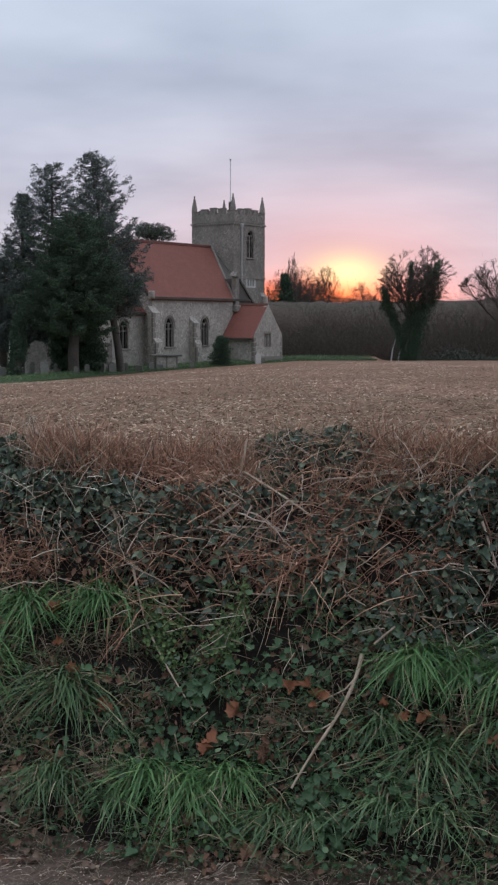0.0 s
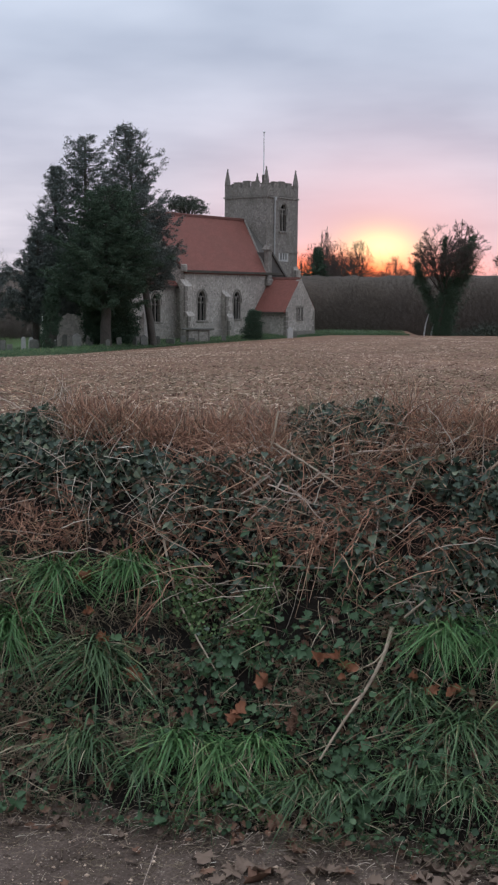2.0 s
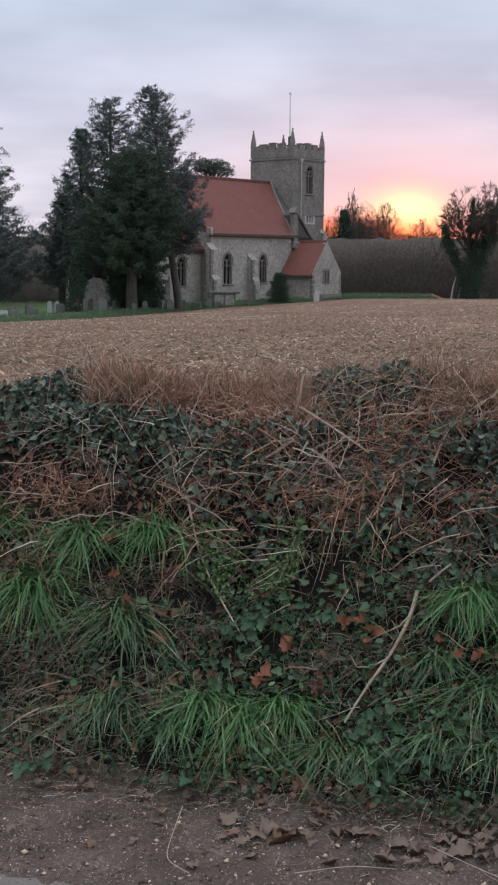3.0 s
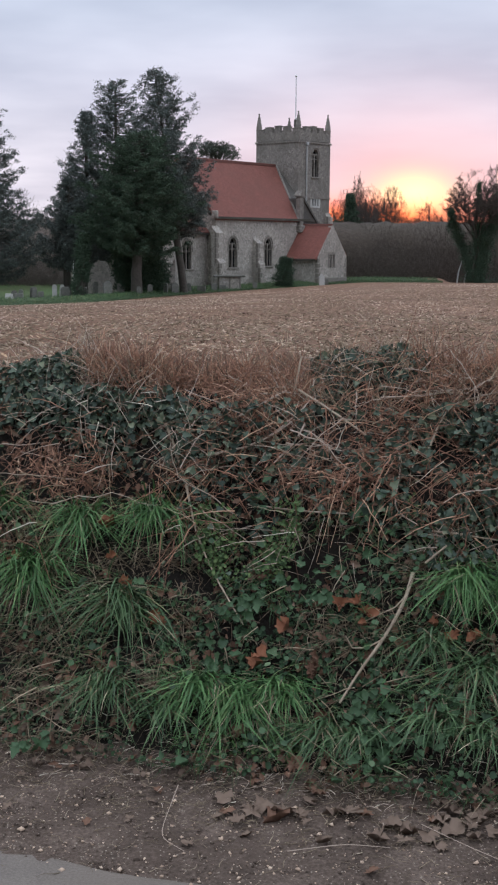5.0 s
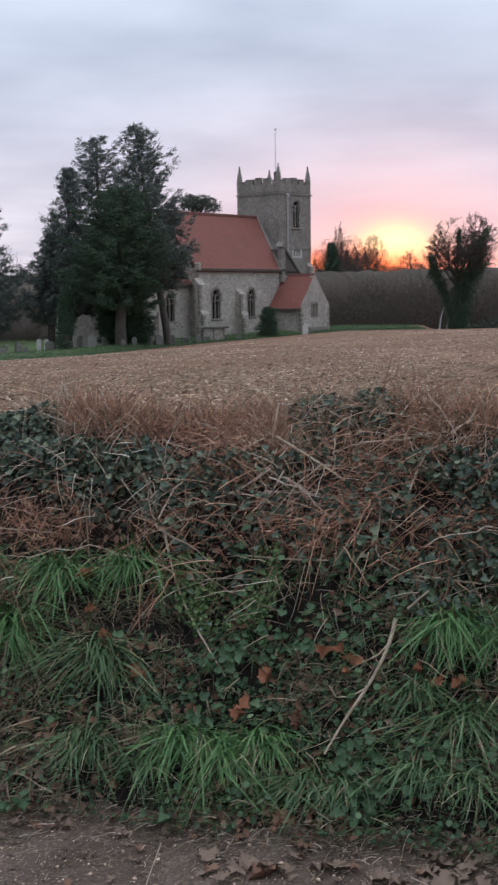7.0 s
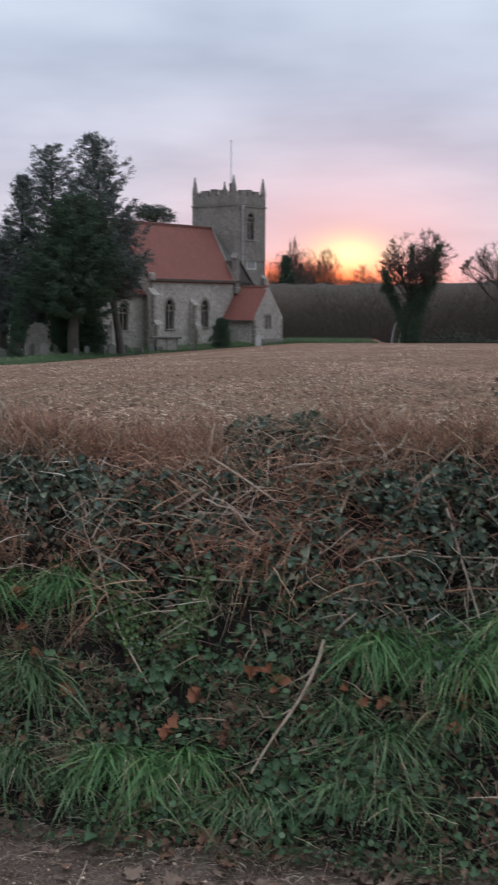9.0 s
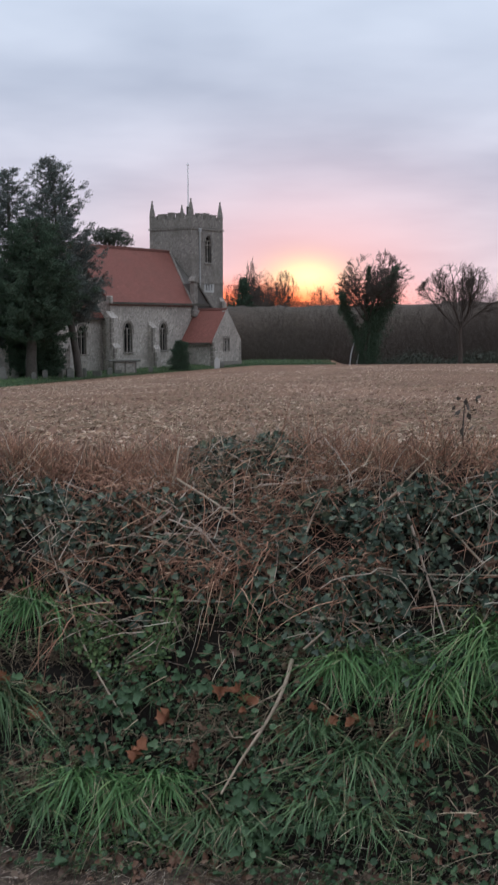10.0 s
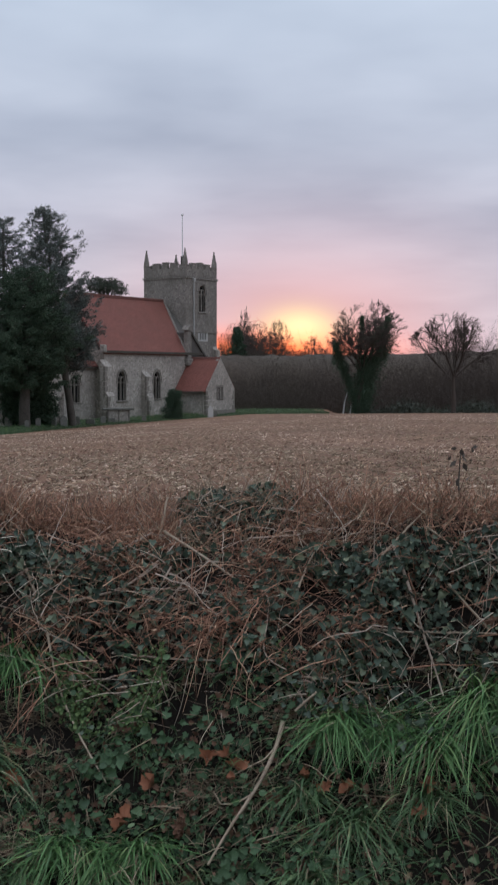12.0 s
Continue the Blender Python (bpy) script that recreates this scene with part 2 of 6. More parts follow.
WITHERED = leafy("withered_grass", [(0.0, (0.104, 0.0783, 0.0522)), (0.5, (0.209, 0.16, 0.104)), (0.9, (0.348, 0.278, 0.191)), (1.0, (0.522, 0.435, 0.313))], 0.8)
RUSSET = leafy("russet_stems", [(0.0, (0.122, 0.0694, 0.0448)), (0.4, (0.27, 0.132, 0.0845)), (0.8, (0.461, 0.241, 0.154)), (1.0, (0.682, 0.453, 0.298))], 0.75)
CANE = leafy("bramble_canes", [(0.0, (0.16, 0.112, 0.088)), (0.4, (0.35, 0.262, 0.204)), (0.8, (0.59, 0.49, 0.395)), (1.0, (0.82, 0.76, 0.62))], 0.7)
DEADLEAF = leafy("fallen_leaves", [(0.0, (0.10, 0.052, 0.034)), (0.4, (0.17, 0.088, 0.055)), (0.8, (0.25, 0.145, 0.095)), (1.0, (0.33, 0.22, 0.16))], 0.8, mottle=0.45)
ORANGELEAF = leafy("orange_leaves", [(0.0, (0.224, 0.0847, 0.0453)), (0.6, (0.294, 0.124, 0.0646)), (1.0, (0.37, 0.191, 0.116))], 0.7, mottle=0.4)
GREYLEAF = leafy("grey_brown_leaves", [(0.0, (0.132, 0.0911, 0.0664)), (0.6, (0.203, 0.144, 0.106)), (1.0, (0.285, 0.216, 0.163))], 0.8, mottle=0.4)
MOSS = leafy("yellow_green_moss", [(0.0, (0.040, 0.075, 0.025)), (0.5, (0.072, 0.125, 0.040)), (1.0, (0.12, 0.175, 0.06))], 0.7)
CYPRESS = leafy("cypress_foliage", [(0.0, (0.076, 0.092, 0.087)), (0.5, (0.12, 0.145, 0.131)), (1.0, (0.185, 0.215, 0.193))], 0.85, 0.15, mottle=0.3, scale=4)
YEW = leafy("yew_foliage", [(0.0, (0.036, 0.060, 0.039)), (0.5, (0.059, 0.094, 0.060)), (1.0, (0.092, 0.135, 0.086))], 0.85, 0.12, mottle=0.3, scale=4)
PINEGREEN = leafy("pine_needles", [(0.0, (0.036, 0.0468, 0.0324)), (0.5, (0.0576, 0.072, 0.0504)), (1.0, (0.09, 0.101, 0.072))], 0.7, mottle=0.3, scale=4)
FLINTS = leafy("field_flints", [(0.0, (0.28, 0.195, 0.138)), (0.5, (0.51, 0.375, 0.275)), (1.0, (0.84, 0.66, 0.50))], 0.7)
CLODS = leafy("soil_clods", [(0.0, (0.099, 0.055, 0.036)), (0.5, (0.158, 0.0936, 0.0617)), (1.0, (0.237, 0.146, 0.0999))], 0.95)


# ---- mesh helpers ----
def linked(name, mesh, mat, parent=None, label=""):
    ob = new(name, mesh)
    if mat is not None and not mesh.materials:
        mesh.materials.append(mat)
    if parent is not None:
        ob.parent = parent
    if label:
        ob["label"] = label
    return ob


def part(name, bm, mat, parent, label=""):
    mesh = bpy.data.meshes.new(name)
    bm.to_mesh(mesh)
    bm.free()
    return linked(name, mesh, mat, parent, label)


def quick(name, v, f):
    """A mesh from arrays: n x 3 places and m x k faces."""
    v, f = np.asarray(v, dtype=np.float32), np.asarray(f, dtype=np.int32)
    mesh = bpy.data.meshes.new(name)
    m, k = f.shape
    mesh.vertices.add(len(v))
    mesh.vertices.foreach_set("co", v.ravel())
    mesh.loops.add(m * k)
    mesh.loops.foreach_set("vertex_index", f.ravel())
    mesh.polygons.add(m)
    mesh.polygons.foreach_set("loop_start", np.arange(0, m * k, k, dtype=np.int32))
    mesh.update(calc_edges=True)
    return mesh


class Heap:
    """Gathers pieces with faces of one size."""

    def __init__(self):
        self.v, self.f, self.count = [], [], 0

    def add(self, v, f):
        self.v.append(np.asarray(v, dtype=np.float32)), self.f.append(np.asarray(f, dtype=np.int32) + self.count)
        self.count += len(v)

    def many(self, v, f, turns, places):
        """The piece (v, f) at every one of the turns (3 x 3) and places."""
        k = len(turns)
        out = np.einsum("kij,vj->kvi", turns, v) + places[:, None, :]
        self.add(out.reshape(-1, 3), (np.asarray(f)[None] + (np.arange(k) * len(v))[:, None, None]).reshape(-1, np.asarray(f).shape[1]))

    def mesh(self, name):
        return quick(name, np.concatenate(self.v), np.concatenate(self.f))


def bases(rng, normals, sizes, spin=None):
    """Turns whose z axis lies along the normals, spun at random about it and scaled."""
    z = normals / np.linalg.norm(normals, axis=1, keepdims=True)
    ref = np.where(np.abs(z[:, 2:3]) > 0.9, [[1.0, 0, 0]], [[0, 0, 1.0]])
    x = np.cross(ref, z)
    x /= np.linalg.norm(x, axis=1, keepdims=True)
    y = np.cross(z, x)
    a = rng.uniform(0, 2 * np.pi, len(z)) if spin is None else spin
    c, s = np.cos(a)[:, None], np.sin(a)[:, None]
    return np.stack([x * c + y * s, y * c - x * s, z], axis=2) * np.asarray(sizes)[:, None, None]


def tube(points, radii, sides=4):
    """A tapered tube along points, as quads."""
    p = np.asarray(points, dtype=float)
    t = np.gradient(p, axis=0)
    t /= np.linalg.norm(t, axis=1, keepdims=True) + 1e-9
    ref = np.where(np.abs(t[:, 2:3]) > 0.85, [[1.0, 0, 0]], [[0, 0, 1.0]])
    x = np.cross(ref, t)
    x /= np.linalg.norm(x, axis=1, keepdims=True) + 1e-9
    y = np.cross(t, x)
    a = np.arange(sides) * 2 * np.pi / sides
    ring = (x[:, None] * np.cos(a)[None, :, None] + y[:, None] * np.sin(a)[None, :, None]) * np.asarray(radii)[:, None, None]
    v = (p[:, None] + ring).reshape(-1, 3)
    i = np.arange(len(p) - 1)[:, None] * sides
    j = np.arange(sides)[None]
    f = np.stack([i + j, i + (j + 1) % sides, i + sides + (j + 1) % sides, i + sides + j], axis=2).reshape(-1, 4)
    return v, f


def tubes(starts, ways, lengths, radii, rng, steps=4, sides=3, sag=0.0, wobble=0.1):
    """Many thin tapered stems at once: start, way and length of each; sag bends them down."""
    k = len(starts)
    s = np.linspace(0, 1, steps + 1)
    w = ways / np.linalg.norm(ways, axis=1, keepdims=True)
    p = starts[:, None] + w[:, None] * (s[None, :, None] * lengths[:, None, None])
    p[:, :, 2] -= np.asarray(sag) * (s ** 2)[None] * lengths[:, None]
    jitter = rng.normal(0, 1, (k, steps + 1, 3)) * (wobble * lengths / steps)[:, None, None]
    jitter[:, 0] = 0
    p = p + np.cumsum(jitter, axis=1) * 0.7
    ref = np.array([0.31, 0.83, 0.46])
    x = np.cross(w, ref)
    x /= np.linalg.norm(x, axis=1, keepdims=True) + 1e-9
    y = np.cross(w, x)
    a = np.arange(sides) * 2 * np.pi / sides
    ring = x[:, None] * np.cos(a)[None, :, None] + y[:, None] * np.sin(a)[None, :, None]
    r = radii[:, None] * (1 - 0.65 * s)[None]
    v = p[:, :, None] + ring[:, None] * r[:, :, None, None]
    i = np.arange(steps)[:, None] * sides
    j = np.arange(sides)[None]
    f = np.stack([i + j, i + (j + 1) % sides, i + sides + (j + 1) % sides, i + sides + j], axis=2).reshape(-1, 4)
    f = (f[None] + (np.arange(k) * (steps + 1) * sides)[:, None, None]).reshape(-1, 4)
    return v.reshape(-1, 3), f


def box(bm, x0, x1, y0, y1, z0, z1, bevel=0.0):
    m = Matrix.LocRotScale(((x0 + x1) / 2, (y0 + y1) / 2, (z0 + z1) / 2), None, (x1 - x0, y1 - y0, z1 - z0))
    made = bmesh.ops.create_cube(bm, size=1.0, matrix=m)
    if bevel:
        edges = list({e for v in made["verts"] for e in v.link_edges})
        bmesh.ops.bevel(bm, geom=edges, offset=bevel, segments=1, affect="EDGES", profile=0.5)
    return bm


def boxed(*size, bevel=0.0):
    return box(bmesh.new(), *size, bevel=bevel)


def prism(outline, y0, y1):
    """A solid from an outline in x and z, between two depths."""
    bm = bmesh.new()
    face = bm.faces.new([bm.verts.new((x, y0, z)) for x, z in outline])
    made = bmesh.ops.extrude_face_region(bm, geom=[face])
    bmesh.ops.translate(bm, vec=(0, y1 - y0, 0), verts=[g for g in made["geom"] if isinstance(g, bmesh.types.BMVert)])
    bmesh.ops.recalc_face_normals(bm, faces=bm.faces)
    return bm


def pierced(outline, holes, y0, y1):
    """A wall from an outline in x and z with openings that go through it."""
    bm = bmesh.new()
    edges = []
    for loop in (outline, *holes):
        vs = [bm.verts.new((x, y0, z)) for x, z in loop]
        edges += [bm.edges.new((vs[i], vs[(i + 1) % len(vs)])) for i in range(len(vs))]
    bmesh.ops.triangle_fill(bm, edges=edges, use_beauty=True)
    made = bmesh.ops.extrude_face_region(bm, geom=list(bm.faces))
    bmesh.ops.translate(bm, vec=(0, y1 - y0, 0), verts=[g for g in made["geom"] if isinstance(g, bmesh.types.BMVert)])
    bmesh.ops.recalc_face_normals(bm, faces=bm.faces)
    return bm


def arch(x0, x1, z0, spring, top, steps=6):
    """The outline of a pointed opening."""
    pts = [(x0, z0), (x1, z0), (x1, spring)]
    mid = (x0 + x1) / 2
    for i in range(1, steps + 1):
        a = i / steps
        pts.append((x1 + (mid - x1) * (a ** 1.7), spring + (top - spring) * math.sin(a * math.pi / 2) ** 0.9))
    for i in range(steps - 1, -1, -1):
        a = i / steps
        pts.append((x0 + (mid - x0) * (a ** 1.7), spring + (top - spring) * math.sin(a * math.pi / 2) ** 0.9))
    return pts


def ring(outline, grow, y0, y1):
    """A frame round an outline, between two depths."""
    mx = sum(p[0] for p in outline) / len(outline)
    lo, hi = min(p[1] for p in outline), max(p[1] for p in outline)
    wide = max(p[0] for p in outline) - min(p[0] for p in outline)
    outer = [(mx + (x - mx) * (1 + 2 * grow / wide), z + grow * (1 if z > (lo + hi) / 2 else -0.6)) for x, z in outline]
    return pierced(outer, [outline], y0, y1)


def turned(bm, m):
    bmesh.ops.transform(bm, matrix=m, verts=bm.verts)
    return bm


# ---- ground ----
SLANT = 0.28  # the lane and its bank run askew: y + SLANT * x is constant along them
PROFILE_Y = (2.4, 3.15, 3.42, 3.55, 3.75, 3.95, 4.1, 4.25, 4.45, 4.7, 5.2, 6.0)
PROFILE_Z = (0.0, 0.02, 0.05, 0.17, 0.36, 0.58, 0.77, 0.93, 1.04, 1.04, 0.95, 0.90)


def smooth(t):
    t = np.clip(t, 0, 1)
    return t * t * (3 - 2 * t)


def field_height(x, y):
    fall = 0.9 - 0.0265 * (np.minimum(y, 128) - 5) + np.clip(0.06 * x - 0.7, -2.4, 0.02) * np.clip((y - 5) / 80, 0, 1)
    return fall + (-3.1 - fall) * smooth((y - 126) / 22)


def mound(x, q):
    """Humps of growth on the crest of the bank."""
    return (0.01 * np.exp(-((x + 0.80) / 0.35) ** 2 - ((q - 4.45) / 0.25) ** 2) + 0.10 * np.exp(-((x - 0.55) / 0.30) ** 2 - ((q - 4.65) / 0.22) ** 2)
            + 0.05 * np.exp(-((x - 1.2) / 0.4) ** 2 - ((q - 4.4) / 0.2) ** 2))


EDGE_X, EDGE_Y = (-200, -60, -15.3, -1.9, 17, 24, 400), (20, 34, 71.5, 103, 124.5, 127, 127)


def ground_height(x, y):
    x, y = np.asarray(x, dtype=float), np.asarray(y, dtype=float)
    q = y + SLANT * x
    bank = np.interp(q, PROFILE_Y, PROFILE_Z) + mound(x, q)
    lumps = 0.05 * np.sin(x * 5.1 + 1.3 * np.sin(y * 4.3)) * np.sin(y * 6.7 + x * 2.2) + 0.018 * np.sin(x * 13.7 + 2 * y) * np.sin(y * 17.1 - 3 * x)
    bank = bank + lumps * smooth((q - 3.4) / 0.2) * smooth((6 - q) / 1.0)
    near = np.where(q < 2.4, np.where(q < -3.6, 0.0, -0.03), bank)
    t = smooth((q - 5.0) / 2.5)
    far = field_height(x, y) + np.where(x < 22, 0.45, 0.0) * smooth((y - np.interp(x, EDGE_X, EDGE_Y)) / 5)
    return near * (1 - t) + far * t


def churchyard_edge(x):
    return np.interp(x, EDGE_X, EDGE_Y)


def spread(*runs):
    return np.unique(np.round(np.concatenate(runs), 4))


gx = spread(np.linspace(-3, 3, 96), np.arange(-8, 8, 0.25), np.arange(-44, 60, 0.8), -np.geomspace(46, 3000, 16), np.geomspace(62, 3000, 16))
gy = spread(-np.geomspace(8, 3000, 14), np.arange(-7.2, -3.4, 0.3), np.arange(-3.0, 2.4, 0.6), np.arange(2.4, 5.4, 0.05), np.arange(5.5, 40, 0.5), np.arange(40, 150, 1.4), np.geomspace(152, 3500, 22))
GX, GQ = np.meshgrid(gx, gy)
GY = GQ - SLANT * np.clip(GX, -40, 40) * (1 - smooth((np.abs(GQ) - 6) / 26))
GZ = ground_height(GX, GY)
rng = np.random.default_rng(3)
GZ = GZ + rng.normal(0, 1, GZ.shape) * np.where((GY + SLANT * GX > 2.8) & (GY < 5.4) & (np.abs(GX) < 3.2), np.where(GY + SLANT * GX > 3.4, 0.015, 0.004), 0) + rng.normal(0, 1, GZ.shape) * np.where((GY > 7) & (GY < 30) & (np.abs(GX) < 20), 0.016, 0)
cols, rowsn = len(gx), len(gy)
ii, jj = np.meshgrid(np.arange(cols - 1), np.arange(rowsn - 1))
first = (jj * cols + ii).ravel()
mesh = quick("ground", np.stack([GX, GY, GZ], axis=2).reshape(-1, 3), np.stack([first, first + 1, first + cols + 1, first + cols], axis=1))
cx, cy = (GX[jj, ii] + GX[jj + 1, ii + 1]).ravel() / 2, (GY[jj, ii] + GY[jj + 1, ii + 1]).ravel() / 2
cq = cy + SLANT * cx
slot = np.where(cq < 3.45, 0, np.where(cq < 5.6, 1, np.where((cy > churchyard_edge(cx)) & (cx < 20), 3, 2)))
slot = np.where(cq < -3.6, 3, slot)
for m in (VERGE, SHADED_SOIL, FIELD, LAWN):
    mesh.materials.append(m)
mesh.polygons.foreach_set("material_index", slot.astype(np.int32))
mesh.polygons.foreach_set("use_smooth", np.ones(len(mesh.polygons), dtype=bool))
tagged(linked("ground", mesh, None), "bare brown ploughed field, earth bank and muddy verge", "ground", kind="structure")

# the lane: a slab of asphalt with a crumbled edge
bm = bmesh.new()
rng = np.random.default_rng(5)
sx = np.concatenate([[-300, -60, -20, -8, -4], np.arange(-2.5, 2.6, 0.07), [4, 8, 20, 60, 300]])
rim = []
for x in sx:
    e = 2.88 + 0.05 * noise.noise(Vector((x * 1.7, 0.3, 0))) + 0.02 * noise.noise(Vector((x * 9, 4.3, 0)))
    rim.append([bm.verts.new((x, q - SLANT * x, z)) for q, z in ((-3.4, -0.05), (-3.35, 0.012), (0.0, 0.045), (e - 0.05, 0.014), (e, -0.008), (e + 0.02, -0.05))])
for a, b in zip(rim, rim[1:]):
    for i in range(5):
        bm.faces.new((a[i], b[i], b[i + 1], a[i + 1]))
tagged(part("road", bm, ASPHALT, None), "narrow grey asphalt lane with a crumbled edge", "road", kind="structure")

# ---- church ----
# local x runs from the chancel to the tower, local y away from the lane, z from the church's ground
BASE_Z = -2.2
church = new("church")
church.matrix_world = pose(-1.87, 110.0, BASE_Z, 0, 0, 50)
tagged(church, "old flint village church with red tiled roofs and a battlemented tower", "church")


def Z(z):
    return z - BASE_Z


def gothic(parent, x0, x1, z0, spring, top, y, lights=2, stone=STONE):
    """Stone frame, mullions and dark leaded glass in a pointed opening of a wall whose face is at y."""
    out = arch(x0, x1, Z(z0), Z(spring), Z(top))
    win = part("window", ring(out, 0.11, y - 0.03, y + 0.12), stone, parent, "pointed stone window with dark leaded glass")
    part("pane", prism(out, y + 0.26, y + 0.29), GLASS, win, "dark leaded glass")
    wide = (x1 - x0) / lights
    for i in range(1, lights):
        part("mullion", boxed(x0 + i * wide - 0.055, x0 + i * wide + 0.055, y + 0.06, y + 0.22, Z(z0), Z(spring) + (top - spring) * 0.55, bevel=0.015), stone, win)
    for i in range(lights):
        c = x0 + (i + 0.5) * wide
        head = arch(c - wide / 2 + 0.04, c + wide / 2 - 0.04, Z(spring) - 0.02, Z(spring), Z(spring) + (top - spring) * 0.45, 4)
        part("tracery", ring(head, 0.06, y + 0.07, y + 0.2), stone, win)
    part("sill", turned(boxed(x0 - 0.2, x1 + 0.2, y - 0.14, y + 0.2, Z(z0) - 0.16, Z(z0) - 0.01, bevel=0.03), Matrix()), stone, win)
    hood = ring(arch(x0 - 0.16, x1 + 0.16, Z(spring) - 0.1, Z(spring), Z(top) + 0.17), 0.06, y - 0.09, y - 0.032)
    part("hood_mould", hood, stone, win)
    return out


def with_uv(bm, along, rise):
    """Courses of tiles follow the slope: u along the roof, v up it."""
    uv = bm.loops.layers.uv.new("UVMap")
    for f in bm.faces:
        for loop in f.loops:
            loop[uv].uv = (loop.vert.co.dot(along), loop.vert.co.dot(rise))
    return bm


def slope(corners, thick):
    """A roof slab from the corners of its upper face."""
    bm = bmesh.new()
    face = bm.faces.new([bm.verts.new(c) for c in corners])
    face.normal_update()
    nrm = face.normal.copy() if face.normal.z > 0 else -face.normal
    made = bmesh.ops.extrude_face_region(bm, geom=[face])
    bmesh.ops.translate(bm, vec=-nrm * thick, verts=[g for g in made["geom"] if isinstance(g, bmesh.types.BMVert)])
    bmesh.ops.recalc_face_normals(bm, faces=bm.faces)
    return bm


# nave
NL, NW, EAVE, RIDGE = 14.4, 9.2, 3.95, 9.17
nave_windows = [(1.82, 2.9, -0.6, 1.1, 2.02), (7.0, 7.95, -0.52, 1.1, 2.0)]
holes = [arch(a, b, Z(z0), Z(s), Z(t)) for a, b, z0, s, t in nave_windows]
nave = part("nave", pierced([(0, 0), (NL, 0), (NL, Z(EAVE)), (0, Z(EAVE))], holes, 0.0, 0.8), FLINT, church, "coursed flint nave wall with pale stone dressings")
part("wall", boxed(0, NL, NW - 0.8, NW, 0, Z(EAVE)), FLINT, nave)
for x in (0.0, NL - 0.7):
    gable = prism([(0.8, 0), (NW - 0.8, 0), (NW - 0.8, Z(EAVE)), (NW / 2, Z(RIDGE) - 0.4), (0.8, Z(EAVE))], 0, 0.7)
    part("gable", turned(gable, pose(x + 0.7, 0, 0, 0, 0, 90)), FLINT, nave)
for w in nave_windows:
    gothic(nave, *w, 0.0)
part("plinth", boxed(-0.05, NL, -0.14, -0.003, 0, 0.75, bevel=0.04), FLINT, nave)
part("eaves_board", boxed(-0.1, NL, -0.32, -0.2, Z(EAVE) - 0.28, Z(EAVE) - 0.06), BARK, nave, "dark eaves board and gutter")
# the tiles stop short of the tower along a raking edge; the rest of the slope is leaded
over = 0.3
k = (Z(RIDGE) - Z(EAVE)) / (NW / 2)
ry, rz = NW / 2, Z(RIDGE)
ey, ez = -over, Z(EAVE) - over * k + 0.12
rise = Vector((0, ry - ey, rz - ez)).normalized()
nave_roof = part("nave_roof", with_uv(slope([(-0.15, ey, ez), (11.75, ey, ez), (14.25, ry, rz), (-0.15, ry, rz)], 0.22), Vector((1, 0, 0)), rise), TILES, church, "steep roof of weathered red clay tiles")
part("roof_slope", with_uv(slope([(-0.15, NW + over, ez), (NL, NW + over, ez), (NL, ry, rz), (-0.15, ry, rz)], 0.22), Vector((1, 0, 0)), Vector((0, -rise.y, rise.z))), TILES, nave_roof)
part("leaded_slope", slope([(11.76, ey, ez), (NL + 0.1, ey, ez), (NL + 0.1, ry, rz), (14.27, ry, rz)], 0.2), LEAD, nave_roof, "weathered stone slope against the tower")
part("ridge", turned(prism([(ry - 0.18, rz - 0.12), (ry + 0.18, rz - 0.12), (ry + 0.12, rz + 0.08), (ry, rz + 0.13), (ry - 0.12, rz + 0.08)], 0, 14.3), pose(14.2, 0, 0, 0, 0, 90)), TILES, nave_roof)
# raking coping beside the tiles, and its stone stack
cop = [Vector((11.85, ey + 0.1, ez + 0.1)), Vector((14.35, ry, rz + 0.1))]
bm = bmesh.new()
way = cop[1] - cop[0]
bmesh.ops.create_cube(bm, size=1.0, matrix=look(cop[0], cop[1]) @ Matrix.Translation((0, 0, -way.length / 2)) @ Matrix.Diagonal((0.20, 0.16, way.length, 1)))
bmesh.ops.bevel(bm, geom=list(bm.edges), offset=0.05, segments=1, affect="EDGES")
part("coping", bm, TOWERSTONE, nave_roof, "raking stone coping")
stack = part("stack", boxed(11.95, 12.55, -0.3, 0.25, Z(2.6), Z(6.0), bevel=0.05), TOWERSTONE, church, "small gabled stone stack")
part("cap", prism([(11.8, Z(6.0)), (12.7, Z(6.0)), (12.7, Z(6.12)), (12.25, Z(6.6)), (11.8, Z(6.12))], -0.42, 0.37), TOWERSTONE, stack)
bm = bmesh.new()
bmesh.ops.create_cone(bm, segments=6, radius1=0.16, radius2=0.05, depth=0.5, cap_ends=True, matrix=Matrix.Translation((12.25, -0.02, Z(6.78))))
part("finial", bm, STONE, stack)
part("offset", boxed(11.8, 12.65, -0.5, 0.3, Z(2.6), Z(3.3), bevel=0.1), TOWERSTONE, stack)
# stair lean-to between the stack and the tower, under a steep dark slab roof
stair = part("stair_turret", prism([(12.56, Z(0.3)), (15.05, Z(0.3)), (15.05, Z(3.15)), (12.56, Z(5.6))], -0.2, 1.84), LEAD, church, "dark stone stair turret with a steep slab roof")
part("slab", prism([(12.57, Z(5.62)), (15.3, Z(2.93)), (15.3, Z(3.16)), (12.57, Z(5.86))], -0.36, 1.83), LEAD, stair, "dark weathered stone slabs")


